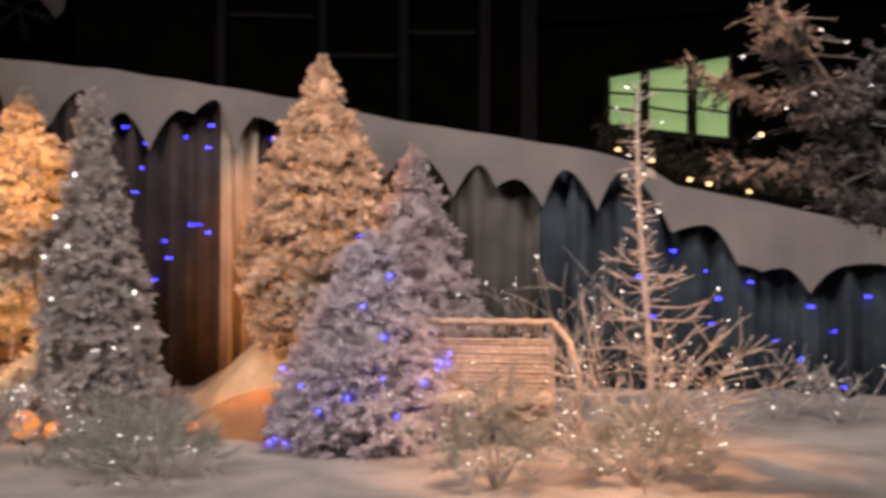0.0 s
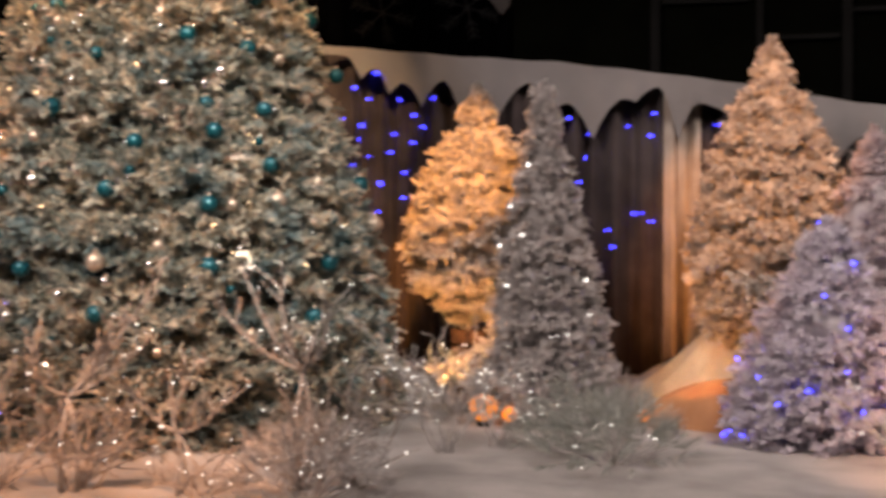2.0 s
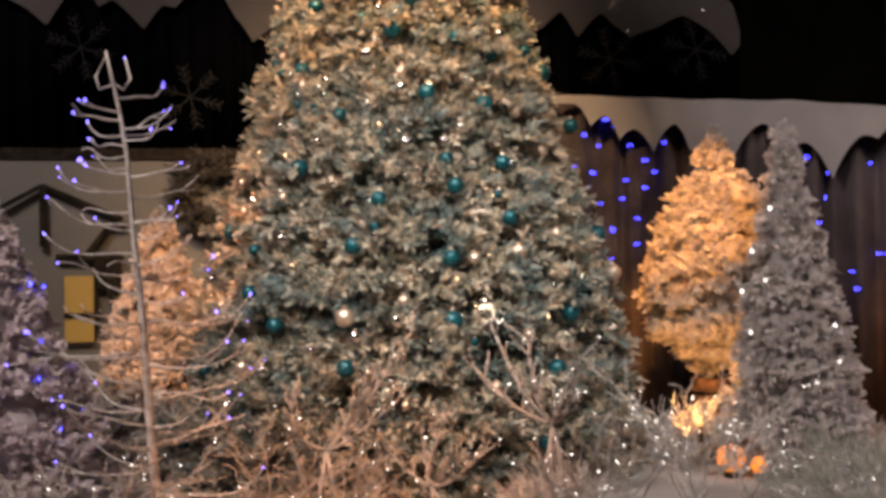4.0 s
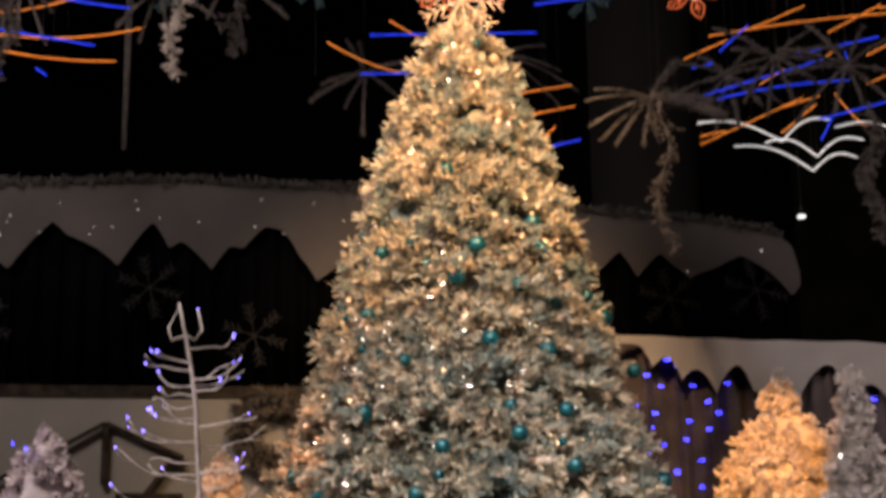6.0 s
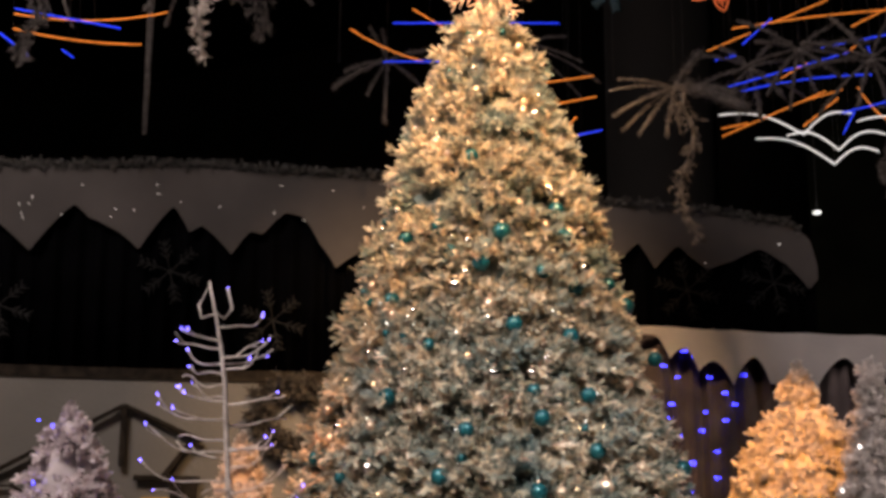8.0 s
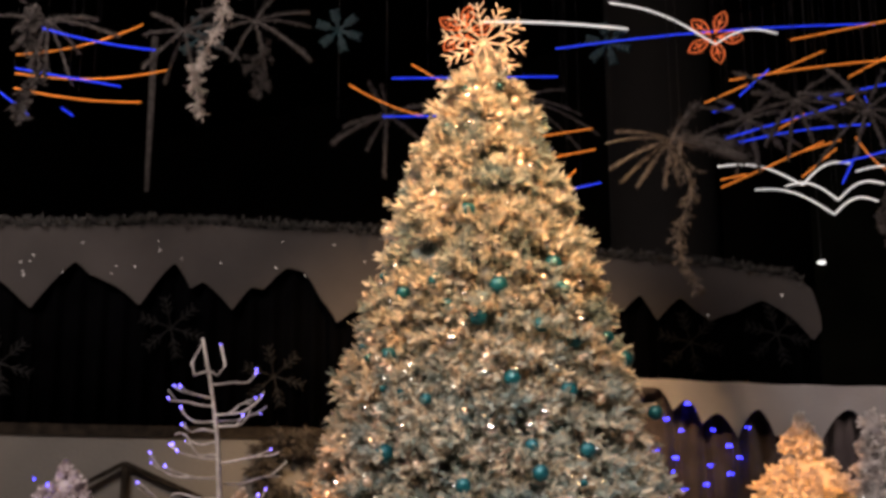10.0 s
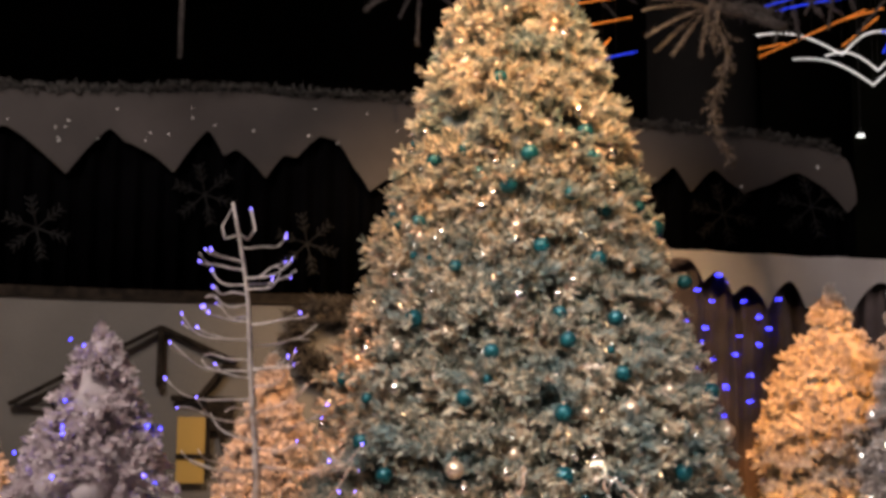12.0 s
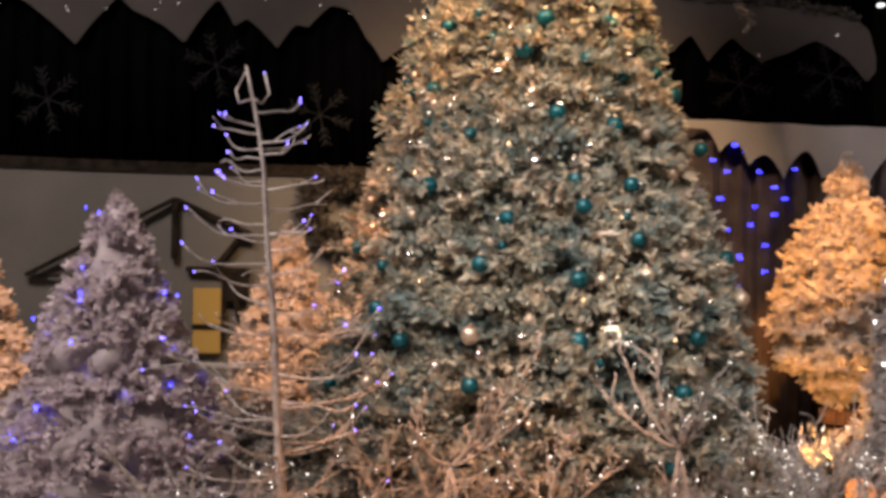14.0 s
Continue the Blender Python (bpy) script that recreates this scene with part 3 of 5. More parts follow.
def bauble(place, r, mat, label, meshes={}):
    key = mat.name
    if key not in meshes:
        meshes[key] = (ball("bauble", 0.05, mat), tubes("cap", [[(0, 0, 0.046), (0, 0, 0.062)]], [(0.012, 0.010)], GOLD, 8))
    body, cap = meshes[key]
    ob = thing("bauble", body, place, label, "bauble", "tree baubles")
    ob.scale = (r / 0.05,) * 3
    part("cap", cap, ob)


def on_tree(az, z):
    """The point of the big tree's near side at that bearing and height."""
    way = pol(az, 1)
    flat = Vector((BIG.x, BIG.y, 0))
    s = flat.dot(way)
    off = (flat - way * s).length
    r = BIG_R(z - BIG.z) * 1.0
    return way * (s - math.sqrt(max(0.01, r * r - off * off))) + Vector((0, 0, z))


TEAL_BALLS = [(32.8, 2.9), (28.7, 2.9), (25.9, 2.9), (29.6, 2.7), (26.9, 2.66), (25.5, 2.58), (23.4, 2.53), (24.1, 2.65), (33.4, 2.5), (28.2, 2.32), (32.7, 2.25), (25.8, 2.26), (22.2, 2.19), (33.6, 1.9), (25.1, 1.91),
              (27.1, 1.77), (30.3, 1.7), (24.8, 1.59), (31.4, 1.44), (21.2, 1.51), (27.3, 1.36), (22.4, 1.29), (35.7, 1.19), (27.3, 1.02), (34.7, 1.01), (22.4, 1.04), (31.8, 0.78), (36.4, 1.56), (30.0, 3.41),
              (26.3, 3.07), (31.4, 2.95), (23.0, 0.74), (21.8, 1.15)]
PALE_BALLS = [(24.5, 1.39), (34.3, 1.49), (29.6, 1.03), (31.8, 1.05), (29.1, 2.02), (33.7, 0.5), (36.0, 0.77), (25.2, 2.71), (30.7, 2.56), (20.6, 1.27), (29.3, 2.35), (35.5, 1.73), (33.3, 2.4)]
draw = random.Random(8)
for az, z in TEAL_BALLS:
    bauble(on_tree(az, z), draw.uniform(0.046, 0.058), TEAL, "shiny teal glass ball on the fir")
for k, (az, z) in enumerate(PALE_BALLS):
    bauble(on_tree(az, z), draw.uniform(0.04, 0.054), SILVER if k % 3 else CHAMPAGNE, "shiny silver ball on the fir" if k % 3 else "satin champagne ball on the fir")
for k in range(330):
    z = 0.2 + 4.2 * draw.random() ** 1.2
    a = draw.uniform(0, 2 * math.pi)
    r = BIG_R(z) * 1.0
    m, text = ((TEAL, "shiny teal glass ball on the fir"), (SILVER, "shiny silver ball on the fir"), (CHAMPAGNE, "satin champagne ball on the fir"))[k % 3 if k < 150 else 1 + k % 2]
    bauble(BIG + Vector((math.cos(a) * r, math.sin(a) * r, z)), draw.uniform(0.024, 0.042), m, text)


def tree_lantern(az, z):
    top = empty("tree_lantern", on_tree(az, z), "small white glowing lantern hung on the fir", "lantern")
    top.rotation_euler = (0, 0, radians(az))
    part("glass", block("glass", (0.085, 0.085, 0.10), WHITE_GLASS, 0.012), top)
    part("roof", tubes("roof", [[(0, 0, 0.05), (0, 0, 0.095)]], [(0.062, 0.006)], SILVER, 4), top)
    part("medallion", tubes("medallion", [[(0.008, -0.040, 0.004), (0.008, -0.050, 0.004)]], [(0.017, 0.017)], BARK, 12), top, "dark round medallion")
    part("base", block("base", (0.10, 0.10, 0.012), SILVER, 0.003), top, at=(0, 0, -0.056))


tree_lantern(25.9, 1.06)


# ---- blue lights pinned to the drapes
def drape_lights():
    fixed = [(21.5, 2.35), (20.9, 2.27), (19.6, 2.27), (20.6, 2.48), (18.2, 2.27), (19.4, 1.7), (20.4, 1.62), (20.2, 2.43), (19.0, 2.14), (19.8, 2.0), (20.4, 1.6), (19.4, 1.5), (20.5, 1.39), (11.7, 2.0), (10.0, 2.06), (8.9, 2.15), (11.8, 1.81),
             (9.7, 1.38), (9.4, 1.38), (10.8, 1.25), (6.3, 2.06), (12.4, 2.12), (9.0, 1.98), (-12.5, 0.84), (-16.2, 0.79), (-14.8, 0.52), (-15.8, 0.4), (-11.9, 1.05), (-17.5, 0.2), (-18.4, 0.87), (-12.2, 0.64), (-13.8, 0.97), (-17.1, 0.6), (22.0, 2.12), (21.4, 1.95), (20.9, 1.82), (21.2, 2.06), (20.0, 1.86), (19.0, 1.93), (18.6, 2.05), (21.6, 1.75), (10.6, 1.12), (9.0, 1.32), (11.2, 0.95), (12.0, 1.62), (-9.2, 1.0), (-9.8, 0.7), (-10.6, 1.2)]
    for az, z in fixed:
        thing("led_light", seeds("led_light", [(0, 0, 0), pol(az + 90, 0.025)], 0.008, BLUE_LED), pol(az, pleat(az) - 0.03, z), "small blue light pinned to the drape", "fairy light", "drape lights")


drape_lights()


# ---- bare frosted trees and shrubs
def bent(p, way, length, rise, n, rng, wander=0.12):
    """A twig line from p that bends upward."""
    pts = [Vector(p)]
    d = Vector(way).normalized()
    for i in range(n):
        d = (d + Vector((rng.gauss(0, wander), rng.gauss(0, wander), rise / n + rng.gauss(0, wander * 0.5)))).normalized()
        pts.append(pts[-1] + d * (length / n))
    return pts


def twig_tree(foot, tip, whorls, reach, label, seed, mat=FROST, start=0.2, rise=0.5, trunk=0.026, beads=0, bead_mat=WHITE_LED, per=5, droop=0.0, tilt=0.0, wander=0.12, jitter=0.02, low=0.6):
    rng = random.Random(seed)
    random.seed(seed)
    top = empty("twig_tree", foot, label, "bare tree", "twig trees")
    axis = tip - foot
    spine = [axis * s + Vector((math.sin(s * 7) * 0.012, math.cos(s * 5) * 0.012, 0)) for s in steps(0, 1, 14)]
    part("trunk", tubes("trunk", [spine], [(trunk, trunk * 0.32)], mat, 8), top)
    ends = []
    for w in range(whorls):
        s = start + (0.97 - start) * w / (whorls - 1)
        for k in range(per):
            a = 2 * math.pi * (k + rng.uniform(-0.3, 0.3)) / per + w * 0.9
            L = reach(s) * rng.uniform(low, 1.15)
            line = bent(axis * (s + rng.uniform(-jitter, jitter)), (math.cos(a), math.sin(a), rng.uniform(-0.15, 0.25) - droop + tilt * s), L, rise, 6, rng, wander)
            lines, rad = [line], [(0.0052 * (0.6 + L), 0.0028)]
            for q in (2, 3, 4):
                if rng.random() < 0.75:
                    sd = 1 if rng.random() < 0.5 else -1
                    way = (line[q] - line[q - 1]).normalized() + Vector((-math.sin(a), math.cos(a), 0.35)) * sd * 0.9
                    sub = bent(line[q], way, L * rng.uniform(0.25, 0.45), 0.3, 3, rng)
                    lines.append(sub)
                    rad.append((0.0034, 0.0022))
                    ends.append(sub[-1])
            ends.append(line[-1])
            part("branch", tubes("branch", lines, rad, mat, 5), top)
    if beads:
        tagged(part("light_string", seeds("light_string", [rng.choice(ends) + Vector((rng.gauss(0, .02), rng.gauss(0, .02), rng.gauss(0, .02))) for _ in range(beads)], 0.0055, bead_mat), top, "tiny string lights"), kind="stuff")
    return top


def on_ground(az, d, z=0.0):
    p = pol(az, d)
    return Vector((p.x, p.y, ground_height(p.x, p.y) + z))


def arm_tree():
    """A slender bare tree: a trunk that leans at its tip, and flat arms with upturned ends in loose whorls."""
    rng = random.Random(21)
    random.seed(21)
    foot = on_ground(39.1, 6.7, -0.03)
    top = empty("twig_tree", foot, "slender white frosted bare tree with blue-lit upcurved twigs", "bare tree", "twig trees")
    lean = table([(-0.05, 39.2), (0.44, 39.58), (1.14, 39.93), (1.52, 40.23), (1.87, 40.43), (2.09, 40.72), (2.35, 41.2)])
    spine = lambda z: pol(lean(z), 6.7, z) - foot
    part("trunk", tubes("trunk", [[spine(z) for z in steps(foot.z, 2.35, 24)]], [(0.027, 0.0065)], FROST, 8), top)
    reach = table([(0.2, 0.70), (0.6, 0.74), (1.0, 0.56), (1.4, 0.44), (1.75, 0.34), (2.0, 0.25), (2.2, 0.2)])
    across = pol(131, 1)
    deep = pol(41, 1)
    heights = [0.3, 0.44, 0.58, 0.72, 0.9, 1.08, 1.24, 1.38, 1.5, 1.6, 1.72, 1.82, 1.9, 1.97, 2.03, 2.08]
    ends = []
    for k, z in enumerate(heights):
        for side in (-1, 1, -1, 1) if z < 1.3 else (-1, 1, rng.choice((-1, 1))) if z < 2.0 else (-1, 1):
            w = rng.uniform(-1.1, 1.1) * (0.5 if z > 1.7 else 1.0)
            out = (across * side * math.cos(w) + deep * math.sin(w)).normalized()
            L = reach(z) * rng.uniform(0.55, 1.2)
            lift = rng.uniform(-0.02, 0.34) + (0.08 if z > 2.0 else 0.12 if z > 1.9 else 0.0)
            dip = rng.uniform(-0.16, 0.16)
            p = spine(z + rng.uniform(-0.07, 0.07))
            kink = rng.uniform(-0.035, 0.035)
            at = lambda q: p + out * (L * (q - 0.12 * q ** 4)) + Vector((0, 0, L * (dip * q + lift * q ** 2.6))) + Vector((0, 0, kink * math.sin(7 * q + k) * q))
            lines, rad = [[at(q) for q in steps(0, 1, 9)]], [(0.0058 if z > 1 else 0.0066, 0.0034)]
            for q in (0.5, 0.72):
                if rng.random() < 0.5:
                    way = out + Vector((0, 0, rng.uniform(0.1, 0.7))) + deep * rng.uniform(-0.8, 0.8)
                    sub = bent(at(q), way, L * rng.uniform(0.2, 0.34), 0.4, 4, rng, 0.08)
                    lines.append(sub)
                    rad.append((0.0038, 0.0028))
                    ends.append(sub[-1])
            ends.append(lines[0][-1])
            part("branch", tubes("branch", lines, rad, FROST, 5), top)
    tip = spine(2.22)
    for turn in ([(0, -0.02), (0.05, -0.05), (0.085, 0.0), (0.06, 0.10)], [(0, -0.03), (-0.06, -0.05), (-0.075, 0.01), (-0.03, 0.10)]):
        line = [tip - across * x + Vector((0, 0, z)) for x, z in turn]
        part("crown_hook", tubes("crown_hook", [line], [(0.006, 0.005)], FROST, 6), top)
        ends.append(line[-1])
    ends.append(spine(2.35))
    tagged(part("light_string", seeds("light_string", rng.sample(ends, 52), 0.0062, TWIG_LED), top, "tiny blue string lights on the twig ends"), kind="stuff")


arm_tree()
twig_tree(on_ground(-9.9, 8.0, -0.03), pol(-9.1, 8.0, 2.15), 16, lambda s: 0.15 + 1.15 * max(0, 0.6 - s), "frosted bare tree with spreading lower twigs, lit warm", 22, start=0.2, rise=0.25, per=7, beads=22, wander=0.26, jitter=0.05, low=0.3)
weeping = twig_tree(on_ground(-29, 6.9, -0.03), pol(-14.6, 6.7, 2.36), 8, lambda s: 0.30 + 0.5 * (1 - s), "grey frosted tree with drooping feathery boughs", 23, FROST_GREY, start=0.66, rise=-0.3, per=4, beads=14, trunk=0.035)


def frost_spray(tree, start, end, seed, n=130, spread=0.04):
    """A feathery frosted bough of the weeping tree between two points."""
    rng = np.random.default_rng(seed)
    p, q = np.array(pol(*start)), np.array(pol(*end))
    s = rng.uniform(0, 1, n)[:, None]
    b = p + (q - p) * s + np.array((0, 0, -0.10)) * np.sin(s * 3.1) + rng.normal(0, spread, (n, 3)) * (1.1 - 0.6 * s)
    d = (q - p) / np.linalg.norm(q - p) + rng.normal(0, 0.6, (n, 3)) + (0, 0, -0.3)
    v, f = needle_data(b - np.array(tree.location), d, 0.07, 0.045, 0.012, 8, rng)
    part("bough", mesh_of("bough", v, f, FROST_GREY), tree, "feathery frosted bough")


for k, (a, b) in enumerate((((-19.5, 6.7, 1.55), (-14.2, 6.7, 2.32)), ((-14.2, 6.7, 2.32), (-15.6, 6.6, 2.24)), ((-19, 6.7, 1.95), (-11.2, 6.6, 2.05)), ((-19, 6.7, 1.8), (-12.8, 6.6, 1.62)), ((-20, 6.7, 2.2), (-16.3, 6.6, 1.85)), ((-20, 6.7, 1.45), (-16.5, 6.5, 1.55)))):
    frost_spray(weeping, a, b, 31 + k)


def shrub(place, h, spread, stems, label, seed, beads=0, mat=FROST, curl=0.4, thick=0.006):
    rng = random.Random(seed)
    random.seed(seed)
    top = empty("twig_shrub", place, label, "shrub", "twig shrubs")
    lines, rad, ends = [], [], []
    for k in range(stems):
        a = rng.uniform(0, 2 * math.pi)
        way = Vector((math.cos(a) * spread, math.sin(a) * spread, 1))
        stem = bent((rng.gauss(0, 0.03), rng.gauss(0, 0.03), -0.03), way, h * rng.uniform(0.7, 1.15), -curl * spread, 6, rng, 0.16)
        lines.append(stem)
        rad.append((thick, thick * 0.5))
        for q in (2, 3, 4, 5):
            for g in (-1, 1):
                if rng.random() < 0.8:
                    w2 = (stem[q] - stem[q - 1]).normalized() + Vector((rng.gauss(0, 0.8), rng.gauss(0, 0.8), rng.gauss(0.2, 0.4)))
                    sub = bent(stem[q], w2, h * rng.uniform(0.18, 0.4), -curl * 0.5, 4, rng, 0.2)
                    lines.append(sub)
                    rad.append((thick * 0.6, thick * 0.35))
                    ends += [sub[-1], sub[2]]
        ends.append(stem[-1])
    part("twig", tubes("twig", lines, rad, mat, 4), top)
    if beads:
        tagged(part("light_string", seeds("light_string", [rng.choice(ends) + Vector((rng.gauss(0, .015), rng.gauss(0, .015), rng.gauss(0, .02))) for _ in range(beads)], 0.0045, WHITE_LED), top, "crystal-white string lights"), kind="stuff")
    return top


def feather_shrub(place, h, r, label, seed, beads=0, mat=None, n=120):
    """A low dome of fine frosted plumes."""
    rng = np.random.default_rng(seed)
    random.seed(seed)
    top = empty("feather_shrub", place, label, "shrub", "feather shrubs")
    a, s = rng.uniform(0, 2 * np.pi, n), np.sqrt(rng.uniform(0, 1, n))
    up = np.sqrt(np.maximum(0, 1 - s * s)) * rng.uniform(0.5, 1.05, n)
    b = np.stack([np.cos(a) * s * r, np.sin(a) * s * r, up * h], 1)
    d = np.stack([np.cos(a) * s, np.sin(a) * s, 0.25 + 0.5 * up], 1) + rng.normal(0, 0.3, (n, 3))
    v, f = needle_data(b, d, 0.12, 0.065, 0.006, 18, rng, 0.7)
    part("plume", mesh_of("plume", v, f, mat or FROST), top)
    lines = [[(0, 0, -0.03), tuple(p * 0.6), tuple(p)] for p in b[::6]]
    tagged(part("stem", tubes("stem", lines, [(0.005, 0.003)] * len(lines), FROST, 4), top), kind="stuff")
    if beads:
        tagged(part("light_string", seeds("light_string", (b[:beads] * 1.08).tolist(), 0.0045, WHITE_LED), top, "crystal-white string lights"), kind="stuff")


SAGE = material("sage_frost", (0.40, 0.43, 0.39), 0.8, 0, (0.66, 0.68, 0.64), 12, island=0.22, leaf=0.5)


def coral_shrub(az, d, fork, heads, label, seed, beads):
    """A pale shrub of few thick limbs that fork like coral: a stem to the fork, then limbs to spread heads."""
    rng = random.Random(seed)
    random.seed(seed)
    foot = on_ground(az, d, -0.03)
    across, deep = pol(az - 90, 1), pol(az, 1)
    top = empty("coral_shrub", foot, label, "shrub", "coral shrubs")
    node = across * fork[0] + Vector((0, 0, fork[1] - foot.z))
    ends = []
    for k in range(2):
        p = Vector((rng.gauss(0, 0.02), rng.gauss(0, 0.02), 0))
        part("stem", tubes("stem", [[p, p.lerp(node, 0.5) + Vector((rng.gauss(0, 0.03), rng.gauss(0, 0.03), 0)), node]], [(0.014, 0.010)], FROST_PALE, 6), top)
    for x, z in heads:
        goal = across * x + Vector((0, 0, z - foot.z)) + deep * rng.uniform(-0.12, 0.12)
        bow = across * rng.uniform(-0.05, 0.05) + Vector((0, 0, -0.05))
        main = [node.lerp(goal, q) + bow * math.sin(math.pi * q) for q in steps(0, 1, 8)]
        lines, rad = [main], [(0.0105, 0.0055)]
        for q in (2, 3, 4, 5, 6, 7, 8):
            for g in (-1, 1):
                if rng.random() < 0.8:
                    way = (goal - node).normalized() + across * g * rng.uniform(0.4, 1.1) + deep * rng.uniform(-0.6, 0.6) + Vector((0, 0, rng.uniform(0, 0.6)))
                    sub = bent(main[q], way, rng.uniform(0.07, 0.17), 0.5, 5, rng, 0.22)
                    lines.append(sub)
                    rad.append((0.0062, 0.0038))
                    ends += [sub[-1], sub[3]]
        part("limb", tubes("limb", lines, rad, FROST_PALE, 6), top)
    tagged(part("light_string", seeds("light_string", [rng.choice(ends) for _ in range(beads)], 0.0048, WHITE_LED), top, "crystal-white string lights"), kind="stuff")


coral_shrub(23.3, 6.5, (0.0, 0.56), ((-0.36, 0.82), (-0.26, 0.98), (-0.10, 0.94), (0.13, 0.86), (0.06, 0.72)), "pale coral-like frosted shrub with crystal lights", 41, 40)
coral_shrub(32.6, 6.5, (0.0, 0.46), ((0.36, 0.95), (0.20, 0.76), (-0.16, 0.70), (0.30, 0.66)), "pale coral-like frosted shrub before the fir", 43, 26)
coral_shrub(28.3, 6.4, (0.0, 0.30), ((0.24, 0.46), (-0.22, 0.48), (0.05, 0.55)), "low coral-like frosted shrub before the fir", 71, 18)
shrub(on_ground(23.3, 6.55), 0.52, 0.7, 18, "dense frosted twig shrub with crystal lights", 72, 24, FROST_TAN)
shrub(on_ground(32.4, 6.6), 0.50, 0.8, 16, "dense frosted twig shrub before the fir", 73, 16, FROST_TAN)
shrub(on_ground(21.2, 6.5), 0.62, 0.6, 11, "frosted twig shrub with crystal lights", 42, 23, FROST_TAN)
shrub(on_ground(35.2, 6.6), 0.70, 0.8, 12, "spreading frosted twig shrub", 44, 15, FROST_TAN)
shrub(on_ground(42.5, 6.5), 0.75, 0.9, 15, "spreading frosted twig shrub", 45, 17, FROST_TAN)
shrub(on_ground(27.5, 6.3), 0.35, 0.9, 9, "low frosted twig shrub", 46, 15, FROST_TAN)
shrub(on_ground(17.6, 7.4), 0.85, 0.5, 11, "frosted twig shrub hung with crystal lights", 47, 34)
shrub(on_ground(15.4, 7.6), 0.6, 0.6, 10, "frosted twig shrub hung with crystal lights", 48, 26)
shrub(on_ground(-1.2, 7.4), 0.6, 0.6, 10, "frosted twig shrub before a wicker bench", 49, 26)
shrub(on_ground(-6.5, 8.8), 1.15, 0.35, 16, "tall frosted bush of bare twigs with crystal beads", 54, 50, thick=0.004)
shrub(on_ground(-9.6, 7.9), 0.95, 0.75, 16, "tangled frosted twigs at a bare tree's foot, lit warm", 55, 30)
shrub(on_ground(-8.2, 7.3), 0.62, 0.8, 14, "tangled frosted twig shrub, lit warm", 50, 30)
shrub(on_ground(-11.0, 7.5), 0.66, 0.8, 12, "tangled frosted twig shrub, lit warm", 51, 22)
shrub(on_ground(-15.0, 9.4), 0.5, 0.7, 9, "thin bare twigs before the blue drape", 52, 6)
shrub(on_ground(-17.6, 9.4), 0.5, 0.7, 9, "thin bare twigs before the blue drape", 53, 6)
feather_shrub(on_ground(10.6, 7.1), 0.30, 0.34, "low grey-green feathery frosted shrub", 61, 8, SAGE)
feather_shrub(on_ground(12.0, 7.6), 0.30, 0.30, "low grey-green feathery frosted shrub", 62, 10, SAGE)
feather_shrub(on_ground(-3.6, 7.0), 0.50, 0.20, "upright sage-green feathery frosted shrub", 64, 8, SAGE)
feather_shrub(on_ground(-9.6, 7.1), 0.36, 0.26, "low sage-green feathery frosted shrub", 65, 8, SAGE)
feather_shrub(on_ground(17.2, 8.65), 0.34, 0.22, "low flocked tuft lit amber by a ground light", 67, 4, FLOCK)
feather_shrub(on_ground(10.8, 8.8), 0.20, 0.20, "low flocked tuft lit amber by a ground light", 68, 2, FLOCK)
feather_shrub(on_ground(23.0, 6.2), 0.30, 0.30, "low pale feathery frosted shrub", 66, 14)


# ---- wicker bench
def bench():
    a, b = pol(0.6, 8.3), pol(-5.7, 8.3)
    z0 = ground_height(a.x, a.y)
    top = empty("wicker_bench", Vector((a.x, a.y, z0)), "frosted pale wicker bench with a rolled back", "bench")
    u = (b - a).normalized()
    n = Vector((-u.y, u.x, 0))
    L, H = (b - a).length, 0.78 - z0
    at = lambda s, z, o=0.0: u * (L * s) + n * o + Vector((0, 0, z))
    part("top_roll", tubes("top_roll", [[at(s, H - 0.02 + 0.004 * math.sin(s * 40)) for s in steps(0, 1, 30)]], [(0.022, 0.022)], WICKER, 8), top)
    part("lower_roll", tubes("lower_roll", [[at(s, H - 0.13) for s in steps(0, 1, 20)]], [(0.012, 0.012)], WICKER, 6), top)
    for s in steps(0.02, 0.95, 26):
        part("lattice_bar", tubes("lattice_bar", [[at(s, H - 0.13), at(s + 0.015, H - 0.06), at(s + 0.03, H)]], [(0.006, 0.006)], WICKER, 4), top)
    for s in steps(0.01, 0.99, 52):
        part("upright", tubes("upright", [[at(s, H - 0.13), at(s, H * 0.5), at(s, 0.12)]], [(0.0075, 0.0075)], WICKER, 4), top)
    for k, z in enumerate(steps(0.12, H - 0.15, 17)):
        part("strand", tubes("strand", [[at(s, z, 0.007 * math.sin(s * L * 180 + k * math.pi)) for s in steps(0, 1, 26)]], [(0.0085, 0.0085)], WICKER, 4), top)
    part("seat", block("seat", (L, 0.40, 0.045), WICKER, 0.015), top, at=at(0.5, 0.30, -0.22)).rotation_euler = (0, 0, math.atan2(u.y, u.x))
    for s in (0.0, 1.0):
        arm = [at(s, H - 0.02), at(s + 0.04 * (s - 0.5), H - 0.03, -0.10), at(s + 0.2 * (s - 0.5), H - 0.12, -0.25), at(s + 0.3 * (s - 0.5), H - 0.28, -0.40), at(s + 0.3 * (s - 0.5), 0.0, -0.42)]
        part("arm", tubes("arm", [arm], [(0.022, 0.018)], WICKER, 8), top)
        part("leg", tubes("leg", [[at(s, H - 0.02), at(s, -0.04)]], [(0.02, 0.02)], WICKER, 8), top)


bench()


